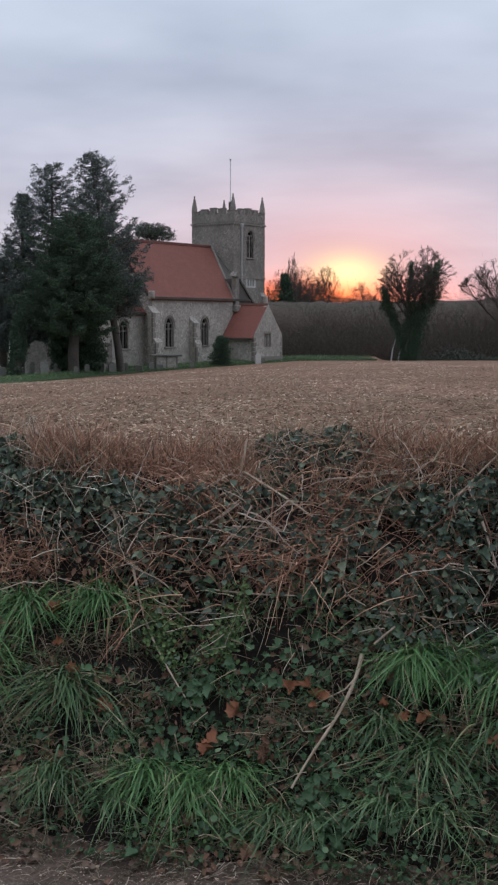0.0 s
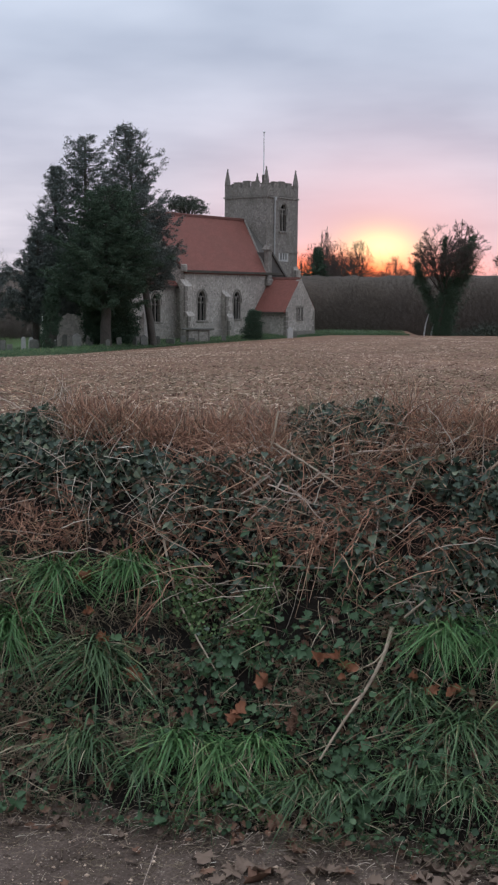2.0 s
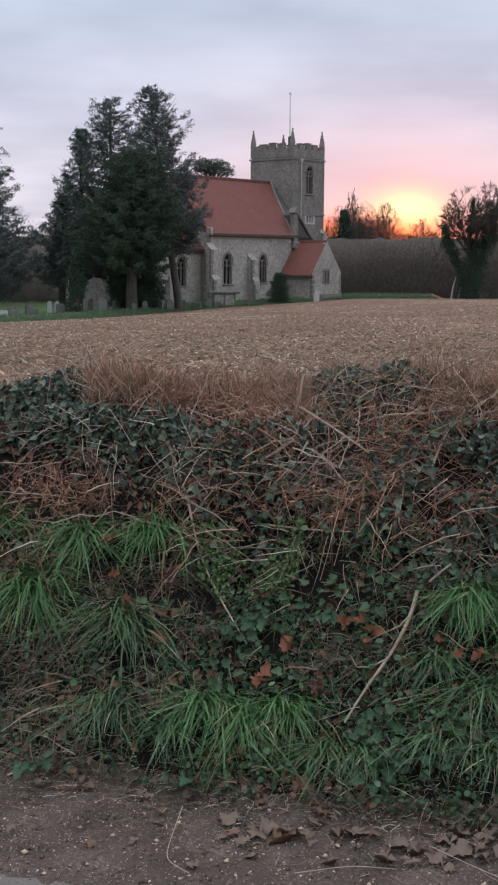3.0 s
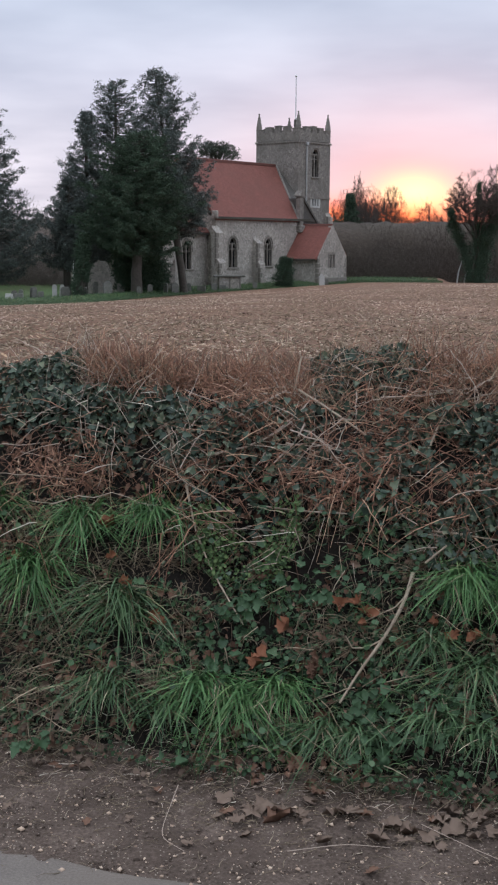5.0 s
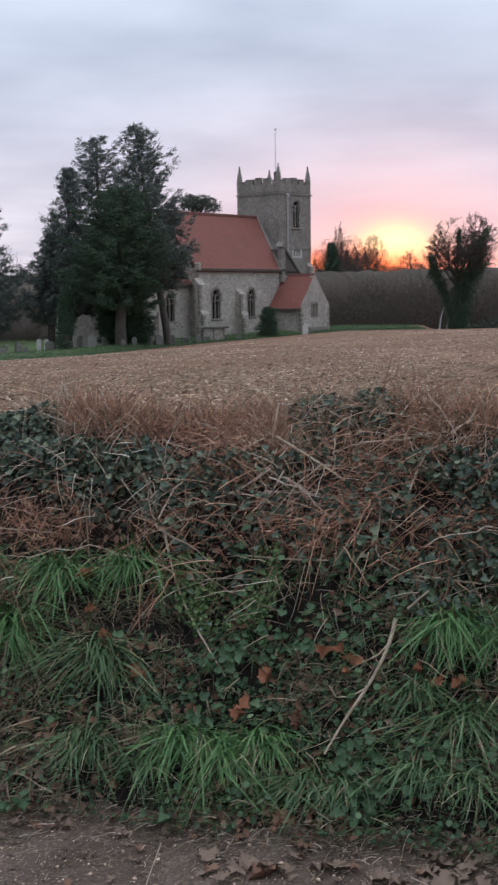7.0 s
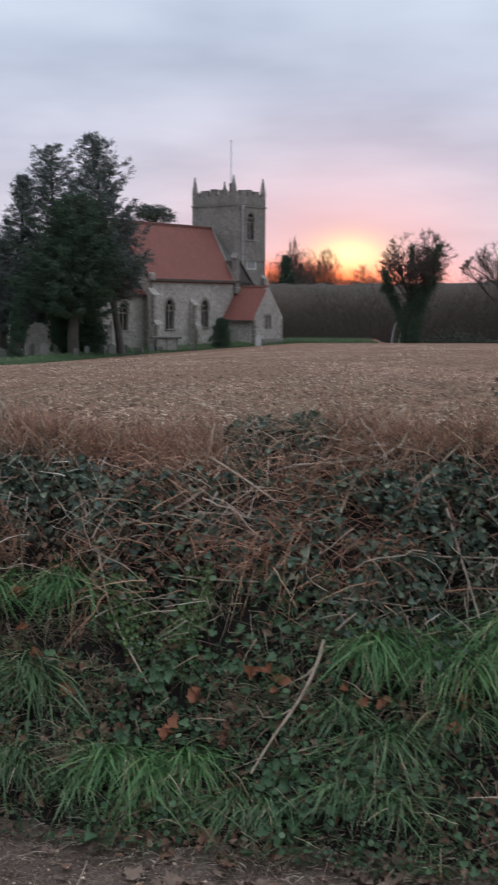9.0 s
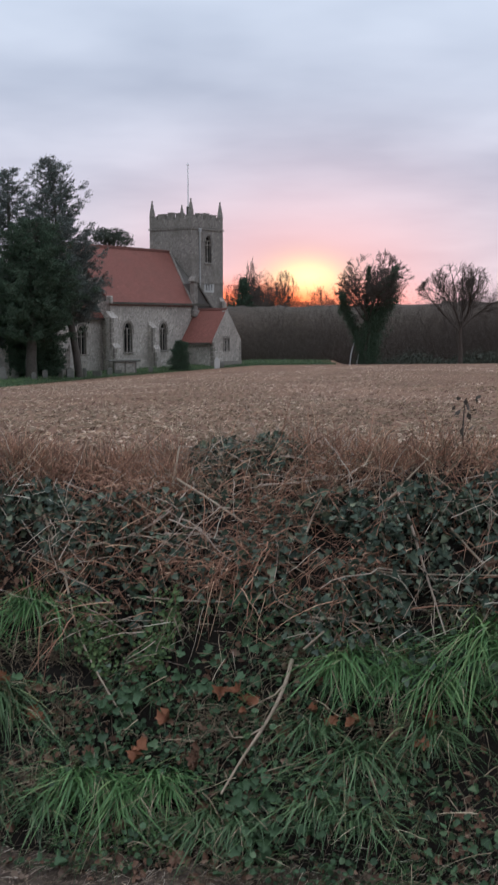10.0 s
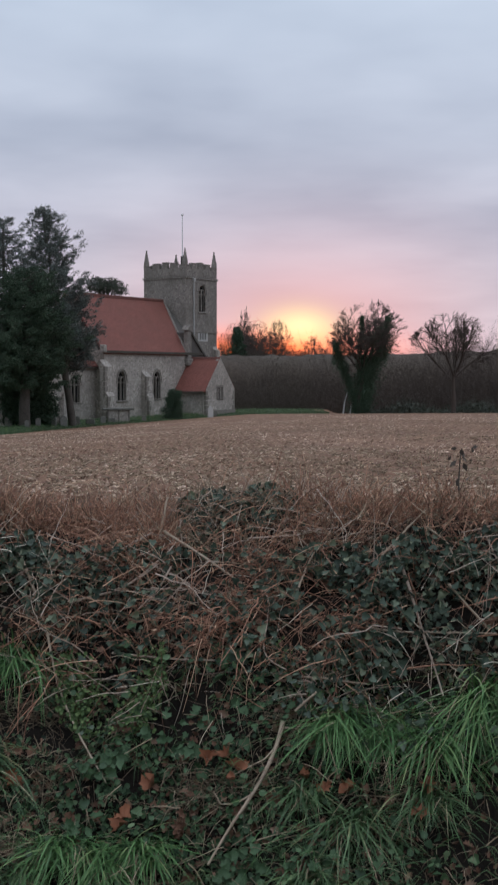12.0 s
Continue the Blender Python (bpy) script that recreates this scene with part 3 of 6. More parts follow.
def buttress(parent, x0, x1, deep, stages, name="buttress"):
    """A stepped buttress: stages are (height, depth) from the ground up."""
    out = [(0, 0), (-deep, 0)]
    for z, dd in stages:
        out += [(out[-1][0], z - 0.35), (-dd, z)]
    out.append((0, stages[-1][0] + 0.25))
    b = part(name, turned(prism(out, 0, x1 - x0), pose(x1, -0.003, 0, 0, 0, 90)), FLINT, parent)
    for j in range(int(stages[-1][0] / 0.45)):
        z = 0.2 + j * 0.45
        dd = next((d0 for top, d0 in [(stages[0][0] - 0.4, deep)] + [(t, q) for (t, _), (_, q) in zip(stages[1:], stages)] if z + 0.3 < top), None)
        if dd is None:
            continue
        long = 0.36 if j % 2 else 0.24
        part("quoin", boxed(x0 - 0.015, x0 + long, -dd - 0.025, -dd + 0.2, z, z + 0.42, bevel=0.02), STONE, b, "pale stone quoin")
        if j % 3:
            part("quoin", boxed(x1 - long, x1 + 0.015, -dd - 0.025, -dd + 0.2, z, z + 0.42, bevel=0.02), FLINT, b)
    return b


buttress(nave, 5.2, 6.0, 0.85, [(2.2, 0.6), (4.1, 0.12)])
buttress(nave, -0.6, 0.35, 0.95, [(2.4, 0.6), (5.0, 0.2)])
part("kneeler", boxed(-0.4, -0.02, -0.4, 0.2, Z(EAVE) - 0.25, Z(EAVE) + 0.45, bevel=0.08), FLINT, nave)

# chancel, lower and narrower
chancel = part("chancel", pierced([(-9, 0), (0, 0), (0, Z(2.75)), (-9, Z(2.75))], [arch(-3.2, -2.2, Z(-0.7), Z(0.9), Z(1.75)), arch(-7.4, -6.4, Z(-0.7), Z(0.9), Z(1.75))], 1.0, 1.7), FLINT, church, "flint chancel wall")
gothic(chancel, -3.2, -2.2, -0.7, 0.9, 1.75, 1.0)
gothic(chancel, -7.4, -6.4, -0.7, 0.9, 1.75, 1.0)
part("wall", boxed(-9, 0, 7.5, 8.2, 0, Z(2.75)), FLINT, chancel)
part("gable", turned(prism([(1.0, 0), (8.2, 0), (8.2, Z(2.75)), (4.6, Z(6.7)), (1.0, Z(2.75))], 0, 0.7), pose(-9, 0, 0, 0, 0, 90)), FLINT, chancel)
crise = Vector((0, 3.6, 3.95)).normalized()
chancel_roof = part("chancel_roof", with_uv(slope([(-9.1, 0.7, Z(2.5)), (-0.02, 0.7, Z(2.5)), (-0.02, 4.6, Z(6.75)), (-9.1, 4.6, Z(6.75))], 0.2), Vector((1, 0, 0)), crise), TILES, church, "red clay tiled chancel roof")
part("roof_slope", with_uv(slope([(-9.1, 8.5, Z(2.5)), (-0.02, 8.5, Z(2.5)), (-0.02, 4.6, Z(6.75)), (-9.1, 4.6, Z(6.75))], 0.2), Vector((1, 0, 0)), Vector((0, -crise.y, crise.z))), TILES, chancel_roof)
part("eaves_board", boxed(-9.1, -0.02, 0.66, 0.76, Z(2.28), Z(2.44)), BARK, chancel)

# tower
TX, TY, TW = 14.4, 1.85, 5.3
tw = [(2.15, 3.4, 8.1, 9.9, 10.75)]
TOP = 11.4
face = pierced([(0, 0), (TW, 0), (TW, Z(TOP)), (0, Z(TOP))], [arch(2.25, 3.3, Z(8.1), Z(9.9), Z(10.75)), [(2.2, Z(5.25)), (3.55, Z(5.25)), (3.55, Z(5.95)), (2.2, Z(5.95))]], 0, 0.9)
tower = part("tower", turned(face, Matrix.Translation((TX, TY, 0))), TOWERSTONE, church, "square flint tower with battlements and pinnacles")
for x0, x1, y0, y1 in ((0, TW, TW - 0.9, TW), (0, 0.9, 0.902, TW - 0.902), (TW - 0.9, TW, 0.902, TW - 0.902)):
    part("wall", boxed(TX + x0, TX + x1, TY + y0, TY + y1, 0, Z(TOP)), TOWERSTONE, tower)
part("tower_floor", boxed(TX + 0.9, TX + TW - 0.9, TY + 0.9, TY + TW - 0.9, Z(TOP) - 0.3, Z(TOP) - 0.1), LEAD, tower)
gothic(tower, TX + 2.25, TX + 3.3, 8.1, 9.9, 10.75, TY, 2, TOWERSTONE)
louvre = bmesh.new()
for i in range(9):
    turned_box = Matrix.Translation((TX + 2.78, TY + 0.3, Z(8.25) + i * 0.2)) @ pose(0, 0, 0, 38, 0, 0) @ Matrix.Diagonal((1.0, 0.2, 0.03, 1))
    bmesh.ops.create_cube(louvre, size=1.0, matrix=turned_box)
part("louvres", louvre, BARK, tower, "dark slatted bell louvres")
small = part("window", pierced([(TX + 2.05, Z(5.1)), (TX + 3.7, Z(5.1)), (TX + 3.7, Z(6.05)), (TX + 2.05, Z(6.05))], [[(TX + 2.3 + i * 0.42, Z(5.27)), (TX + 2.58 + i * 0.42, Z(5.27)), (TX + 2.58 + i * 0.42, Z(5.93)), (TX + 2.3 + i * 0.42, Z(5.93))] for i in range(3)], TY - 0.03, TY + 0.2), PALE, tower, "three-light square window with pale mullions")
part("pane", boxed(TX + 2.2, TX + 3.55, TY + 0.3, TY + 0.33, Z(5.25), Z(5.95)), GLASS, small)
for z, out in ((TOP, 0.09), (6.05, 0.07), (-1.4, 0.08)):
    part("string_course", turned(pierced([(-out, -out), (TW + out, -out), (TW + out, TW + out), (-out, TW + out)], [[(0.01, 0.01), (TW - 0.01, 0.01), (TW - 0.01, TW - 0.01), (0.01, TW - 0.01)]], 0, 0.18), Matrix.Translation((TX, TY, Z(z) + 0.1)) @ pose(0, 0, 0, -90, 0, 0)), TOWERSTONE, tower, "projecting stone string course")
# parapet with stepped battlements
T0 = Z(TOP) + 0.14
for side in range(4):
    m = Matrix.Translation((TX + TW / 2, TY + TW / 2, 0)) @ pose(0, 0, 0, 0, 0, 90 * side) @ Matrix.Translation((-TW / 2, -TW / 2, 0))
    out = [(0, T0), (TW - 0.42, T0)]
    crest = [(0, 12.62), (0.75, 12.62), (0.75, 12.35), (1.15, 12.35), (1.15, 12.82), (1.95, 12.82), (1.95, 12.35), (2.35, 12.35), (2.35, 12.92), (2.98, 12.92), (2.98, 12.35), (3.35, 12.35), (3.35, 12.82), (4.15, 12.82), (4.15, 12.35), (4.5, 12.35), (4.5, 12.62), (TW - 0.42, 12.62)]
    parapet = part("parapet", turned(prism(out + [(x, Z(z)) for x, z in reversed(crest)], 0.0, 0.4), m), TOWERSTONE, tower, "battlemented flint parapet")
    for x0, x1, z in ((0.75 - 0.75, 0.75, 12.62), (1.15, 1.95, 12.82), (2.35, 2.98, 12.92), (3.35, 4.15, 12.82), (4.5, TW - 0.44, 12.62)):
        part("coping", turned(boxed(x0 - 0.03, x1 + 0.03, -0.05, 0.45, Z(z) + 0.003, Z(z) + 0.09, bevel=0.02), m), STONE, parapet)
for i, (x, y) in enumerate(((0.2, 0.2), (TW - 0.2, 0.2), (TW - 0.2, TW - 0.2), (0.2, TW - 0.2))):
    bm = boxed(-0.21, 0.21, -0.21, 0.21, Z(12.55), Z(13.05), bevel=0.03)
    bmesh.ops.create_cone(bm, segments=4, radius1=0.27, radius2=0.05, depth=1.15, cap_ends=True, matrix=Matrix.Translation((0, 0, Z(13.62))) @ pose(0, 0, 0, 0, 0, 45))
    for kx in range(4):
        for h in range(3):
            a = radians(45 + 90 * kx)
            r = 0.20 - 0.05 * h
            bmesh.ops.create_icosphere(bm, subdivisions=1, radius=0.055, matrix=Matrix.Translation((r * math.cos(a), r * math.sin(a), Z(13.25) + 0.3 * h)))
    bmesh.ops.create_icosphere(bm, subdivisions=1, radius=0.1, matrix=Matrix.Translation((0, 0, Z(14.22))))
    part("pinnacle", turned(bm, Matrix.Translation((TX + x, TY + y, 0))), TOWERSTONE, tower, "crocketed stone pinnacle")
v, f = tube([(TX + 1.25, TY - 0.1, Z(11.2)), (TX + 1.25, TY - 0.1, Z(8)), (TX + 1.25, TY - 0.1, Z(5.0)), (TX + 1.25, TY - 0.1, Z(3.0))], [0.075] * 4, 8)
pipe = linked("drainpipe", quick("drainpipe", v, f), IRON, tower, "pale grey drainpipe")
part("hopper", boxed(TX + 1.08, TX + 1.42, TY - 0.26, TY - 0.02, Z(11.05), Z(11.4), bevel=0.04), IRON, pipe)
v, f = tube([(TX + 2.65, TY + 2.4, Z(11.2)), (TX + 2.65, TY + 2.4, Z(15)), (TX + 2.65, TY + 2.4, Z(17.95))], [0.07, 0.06, 0.045], 8)
flagpole = linked("flagpole", quick("flagpole", v, f), WHITEPOLE, tower, "bare white flagpole")
bm = bmesh.new()
bmesh.ops.create_icosphere(bm, subdivisions=2, radius=0.12, matrix=Matrix.Translation((TX + 2.65, TY + 2.4, Z(18.0))))
part("finial", bm, WHITEPOLE, flagpole)
part("pole_housing", boxed(TX + 2.5, TX + 2.8, TY + 2.25, TY + 2.55, Z(11.3), Z(13.8), bevel=0.05), LEAD, tower, "dark pole housing")
for bx in (-0.05, TW - 0.75):
    b = buttress(tower, 0, 0.8, 0.6, [(3.2, 0.4), (6.6, 0.1)])
    b.matrix_local = Matrix.Translation((TX + bx, TY, 0))

# porch
PX, PW, PL, PE, PR = 10.35, 4.65, 3.66, 0.40, 3.22
square = [(PX + 1.75, Z(-0.65)), (PX + 2.65, Z(-0.65)), (PX + 2.65, Z(0.55)), (PX + 1.75, Z(0.55))]
porch = part("porch", pierced([(PX, 0), (PX + PW, 0), (PX + PW, Z(PE)), (PX + PW / 2, Z(PR) + 0.13), (PX, Z(PE) + 0.02)], [square], -PL, -PL + 0.45), FLINT, church, "small gabled flint porch")
pw = part("window", ring(square, 0.1, -PL - 0.03, -PL + 0.1), STONE, porch, "small square stone window")
part("pane", boxed(PX + 1.75, PX + 2.65, -PL + 0.25, -PL + 0.28, Z(-0.65), Z(0.55)), GLASS, pw)
for zx in (PX + 2.0, PX + 2.36):
    part("mullion", boxed(zx - 0.045, zx + 0.06, -PL + 0.02, -PL + 0.16, Z(-0.65), Z(0.55), bevel=0.015), FLINT, pw)
part("transom", boxed(PX + 1.75, PX + 2.0, -PL + 0.0, -PL + 0.14, Z(-0.2), Z(0.1), bevel=0.02), STONE, pw)
part("hood_mould", boxed(PX + 1.55, PX + 2.85, -PL + 0.03, -PL - 0.004, Z(0.66), Z(0.76), bevel=0.02), STONE, pw)
for x in (PX, PX + PW - 0.45):
    part("wall", boxed(x, x + 0.45, -PL + 0.502, -0.005, 0, Z(PE)), FLINT, porch)
pk = (PR - PE) / (PW / 2)
prise = Vector((PW / 2, 0, PR - PE)).normalized()
porch_roof = part("porch_roof", with_uv(slope([(PX - 0.3, -PL + 0.03, Z(PE) - 0.3 * pk + 0.12), (PX - 0.3, -0.01, Z(PE) - 0.3 * pk + 0.12), (PX + PW / 2, -0.01, Z(PR) + 0.12), (PX + PW / 2, -PL + 0.03, Z(PR) + 0.12)], 0.16), Vector((0, 1, 0)), prise), TILES, church, "bright red clay tiled porch roof")
part("roof_slope", with_uv(slope([(PX + PW + 0.08, -PL + 0.03, Z(PE) - 0.08 * pk + 0.12), (PX + PW + 0.08, -0.01, Z(PE) - 0.08 * pk + 0.12), (PX + PW / 2, -0.01, Z(PR) + 0.12), (PX + PW / 2, -PL + 0.03, Z(PR) + 0.12)], 0.16), Vector((0, 1, 0)), Vector((-prise.x, 0, prise.z))), TILES, porch_roof)
part("ridge", prism([(PX + PW / 2 - 0.14, Z(PR) + 0.03), (PX + PW / 2 + 0.14, Z(PR) + 0.03), (PX + PW / 2, Z(PR) + 0.22)], -PL + 0.03, -0.02), TILES, porch_roof)
part("eaves_board", boxed(PX - 0.36, PX - 0.26, -PL + 0.1, -0.02, Z(PE) - 0.42, Z(PE) - 0.24), BARK, porch_roof)
part("plinth", boxed(PX - 0.06, PX + PW + 0.06, -PL - 0.08, -PL - 0.003, 0, 0.6, bevel=0.04), STONE, porch)
for x in (PX, PX + PW):
    for j in range(5):
        w = 0.38 if j % 2 else 0.26
        part("quoin", boxed(x - 0.02 if x == PX else x - w, x + w if x == PX else x + 0.02, -PL - 0.025, -PL + 0.3, 0.15 + j * 0.46, 0.55 + j * 0.46, bevel=0.02), STONE, porch)


# ---- trees ----
def tree_thing(name, wood, crown, x, y, label, category, wood_mat=BARK, crown_mat=None, group="", lean=(0, 0), z=None):
    root = new(name)
    root.matrix_world = pose(x, y, float(ground_height(x, y)) - 0.1 if z is None else z, lean[0], lean[1], 0)
    linked("trunk", wood, wood_mat, root)
    if crown is not None:
        linked("crown", crown, crown_mat, root)
    return tagged(root, label, category, group)


LEAF_V = np.array([(0, -0.5, 0), (0.17, 0.05, 0.06), (0, 0.5, 0), (-0.17, 0.05, 0.06)])
LEAF_F = np.array([(0, 1, 2, 3)])


def foliage(rng, centres, size, spreadout, per, flat=0.5):
    """Sprays of small leaves round the centres."""
    c = np.repeat(centres, per, axis=0)
    c = c + rng.normal(0, 1, c.shape) * np.asarray(spreadout)
    nrm = rng.normal(0, 1, c.shape)
    nrm[:, 2] += flat
    heap = Heap()
    heap.many(LEAF_V, LEAF_F, bases(rng, nrm, size * rng.uniform(0.55, 1.35, len(c))), c)
    return heap


def conifer(seed, height, radius, clear, power=0.85, limbs=130, dome=False, size=0.18, per=28, ragged=0.35, width=0.3, gaps=0.0):
    """Trunk with limbs, and a crown of flat drooping sprays with an uneven outline and gaps."""
    rng = np.random.default_rng(seed)
    wood = Heap()
    zs = np.linspace(0, height * 0.97, 9)
    bend = np.cumsum(rng.normal(0, 0.06, (9, 2)), axis=0)
    bend[0] = 0
    spine = np.column_stack([bend, zs])
    wood.add(*tube(spine, width * (1 - zs / height) ** 0.8 + 0.03, 8))
    centres, flows = [], []
    for i in range(limbs):
        f = (i + rng.uniform(0, 1)) / limbs
        z = clear + (height - clear) * f
        prof = math.sqrt(max(0.0, 1 - (f * 0.98) ** 2.2)) * (0.75 + 0.25 * min(1, f * 5)) if dome else (1 - f) ** power * (0.62 + 0.38 * min(1, f * 6)) + 0.05
        a = i * 2.39996 + rng.uniform(-0.5, 0.5)
        lobe = noise.noise(Vector((math.cos(a) * 1.1, math.sin(a) * 1.1, z * 0.38 + seed * 7.1))) + 0.7 * noise.noise(Vector((math.cos(a) * 2.3, math.sin(a) * 2.3, z * 1.1 + seed * 3.3)))
        if f > 0.35 and lobe < -0.5 + 0.5 * gaps and rng.uniform() < gaps:
            continue
        length = max(0.25, radius * prof * (1 + ragged * lobe) * rng.uniform(0.6, 1.15))
        x0, y0 = np.interp(z, zs, spine[:, 0]), np.interp(z, zs, spine[:, 1])
        s = np.linspace(0, 1, 6)
        dip = -0.10 * length * np.sin(s * 3.0) + (0.16 if dome else 0.34) * length * s ** 2
        pts = np.column_stack([x0 + math.cos(a) * length * s, y0 + math.sin(a) * length * s, z + dip])
        wood.add(*tube(pts, 0.035 * (1 - s) + 0.008, 3))
        for _ in range(max(4, int(length * 4.8 * (1.3 - 0.65 * f)))):
            t = rng.uniform(0.08, 1.0) ** 0.72
            at = np.array([np.interp(t, s, pts[:, k]) for k in range(3)])
            if not dome and noise.noise(Vector(at) * 0.75 + Vector((seed, 0, 0))) < -0.30 + 0.2 * (f - 0.5):
                continue
            out = a + rng.normal(0, 0.8)
            way = np.array((math.cos(out), math.sin(out), rng.normal(0.15, 0.35)))
            reach = rng.uniform(0.35, 0.85) * (1.1 - 0.4 * t) * min(1.0, 0.25 + radius / 4.5) * (1.0 if dome else 1.1 - 0.6 * f)
            tip = at + way * reach
            wood.add(*tube(np.array([at, at + way * reach * 0.5 + (0, 0, 0.03), tip]), [0.012, 0.009, 0.005], 3))
            u = rng.uniform(0.1, 1.05, per)
            c = at + way * (u * reach)[:, None] + rng.normal(0, 1, (per, 3)) * (np.array((0.16, 0.16, 0.10)) * (1.15 - 0.6 * u)[:, None])
            c[:, 2] -= 0.14 * u ** 2 * reach
            centres.append(c)
            flows.append(np.repeat(way[None], per, axis=0))
    c = np.concatenate(centres)
    nrm = rng.normal(0, 0.8, c.shape) + (0, 0, 0.5)
    crown = Heap()
    crown.many(LEAF_V * (1.2, 1, 1), LEAF_F, bases(rng, nrm, size * rng.uniform(0.5, 1.3, len(c))), c)
    return wood.mesh("trunk"), crown.mesh("crown")


def rounded(seed, height, spread_r, fork, trunk_r=0.18, limbs=9, boughs=9, twigs=9, sprays=4, fine=0.006, lean=0.0, trunk=True, flat=1.0):
    """A leafless tree with a rounded crown: trunk, limbs, boughs, twigs and fine sprays, each thinner than the last."""
    rng = np.random.default_rng(seed)
    heap = Heap()
    base = np.array((0.0, 0.0, fork))
    if trunk:
        heap.add(*tube([(0, 0, -0.2), (0.06, 0, fork * 0.4), (-0.04 + lean * 0.4, 0.05, fork * 0.8), (lean * 0.6, 0, fork * 1.15)], [trunk_r * 1.25, trunk_r, trunk_r * 0.85, trunk_r * 0.6], 7))
    middle = np.array((lean, 0.0, fork + (height - fork) * 0.42))
    radii = np.array((spread_r, spread_r * 0.9, (height - fork) * 0.58 * flat))
    starts, ends = [], []
    for i in range(limbs):
        a = i * 2.39996 + rng.uniform(-0.4, 0.4)
        e = math.asin(rng.uniform(-0.1, 0.98))
        way = np.array((math.cos(a) * math.cos(e), math.sin(a) * math.cos(e), math.sin(e)))
        starts.append(base + (lean * 0.4, 0, rng.uniform(-0.25, 0.3) * fork * 0.5))
        ends.append(middle + way * radii * rng.uniform(0.62, 0.86))
    s = np.linspace(0, 1, 5)
    radius = trunk_r * 0.42
    for level, kids in enumerate((boughs, twigs, sprays, 0)):
        nexts, nexte = [], []
        for a, b in zip(starts, ends):
            d = b - a
            ln = float(np.linalg.norm(d)) + 1e-6
            bow = rng.normal(0, 0.10 * ln, 3) + (0, 0, 0.06 * ln)
            pts = a + d * s[:, None] + bow * (s * (1 - s) * 2.4)[:, None]
            if level < 3:
                pts[1:] += np.cumsum(rng.normal(0, 0.025 * ln, (4, 3)), axis=0)
            heap.add(*tube(pts if level < 3 else pts[::2], np.linspace(radius, max(fine, radius * 0.35), 5 if level < 3 else 3), 5 if level == 0 else 3))
            for k in range(kids):
                t = 0.28 + 0.72 * (k + rng.uniform(0.2, 1.0)) / kids
                at = np.array([np.interp(t, s, pts[:, m]) for m in range(3)])
                out = (at - middle) / radii
                way = 0.75 * d / ln + rng.normal(0, 0.6, 3) + 0.35 * out + (0, 0, 0.18)
                way /= np.linalg.norm(way)
                tip = at + way * ln * rng.uniform(0.28, 0.58) * (1.1 - 0.35 * t)
                far_out = (tip - middle) / radii
                reach = float(np.linalg.norm(far_out))
                if reach > 1:
                    tip = middle + far_out / reach * radii * rng.uniform(0.9, 1.06)
                nexts.append(at)
                nexte.append(tip)
        starts, ends, radius = nexts, nexte, max(fine, radius * 0.45)
    v = np.concatenate(heap.v)
    v[:, 2] = np.where(v[:, 2] > 0, v[:, 2] * height / v[:, 2].max(), v[:, 2])
    return quick("trunk", v, np.concatenate(heap.f))


evergreens = "evergreen trees in the churchyard"
w, c = conifer(11, 17.5, 3.5, 4.6, 0.44, 320, size=0.16, per=28, ragged=0.6, gaps=0.6)
tree_thing("cypress_tree", w, c, -4.2, 99, "tall dark cypress with a ragged crown and leaning bare trunk", "tree", BARK, CYPRESS, evergreens, (0, -8.5))
w, c = conifer(12, 17.4, 4.3, 3.2, 0.50, 320, size=0.16, per=28, ragged=0.65, gaps=0.6)
tree_thing("cypress_tree", w, c, -10.0, 104, "tall dark cypress with an uneven pointed top", "tree", BARK, CYPRESS, evergreens)
w, c = conifer(13, 14.6, 3.6, 2.6, 0.72, 260, size=0.16, per=28, ragged=0.55, gaps=0.4)
tree_thing("cypress_tree", w, c, -12.6, 102, "slender dark cypress with a narrow spire", "tree", BARK, CYPRESS, evergreens)
w, c = conifer(14, 9.4, 2.3, 2.2, 0.6, 190, size=0.17, per=30, ragged=0.5, gaps=0.2)
tree_thing("cypress_tree", w, c, -13.7, 100.5, "low spreading dark cypress", "tree", BARK, CYPRESS, evergreens)
w, c = conifer(15, 11.9, 4.1, 3.0, 0.8, 320, dome=True, size=0.13, per=44, ragged=0.45, width=0.42)
tree_thing("yew_tree", w, c, -7.6, 94, "broad dark green yew with a rounded crown and pale trunk", "tree", BARK, YEW, evergreens, (0, 2))
w, c = conifer(16, 15.8, 4.6, 1.6, 0.8, 320, size=0.16, per=30, ragged=0.6, gaps=0.35)
tree_thing("cypress_tree", w, c, -19.5, 95.5, "tall dark cypress at the churchyard edge", "tree", BARK, CYPRESS, evergreens)
w, c = conifer(17, 13.0, 4.0, 1.0, 0.6, 120, size=0.24, per=22, ragged=0.6)
tree_thing("cypress_tree", w, c, -28.0, 99, "dark cypress at the churchyard edge", "tree", BARK, CYPRESS, evergreens)
# column of dark yew foliage that stands in for a trunk in shadow
w, c = conifer(18, 4.6, 0.6, 0.1, 0.2, 130, size=0.12, per=44, ragged=0.2, width=0.35)
tree_thing("yew_mass", w, c, -11.7, 92.2, "narrow black-green foliage column standing in for a shadowed trunk", "bush", BARK, YEW, evergreens)
w, c = conifer(21, 4.9, 2.2, 0.1, 0.3, 320, dome=True, size=0.14, per=40, ragged=0.25, width=0.1)
tree_thing("yew_mass", w, c, -7.5, 97.0, "dark low yew against the chancel wall", "bush", BARK, YEW, evergreens)
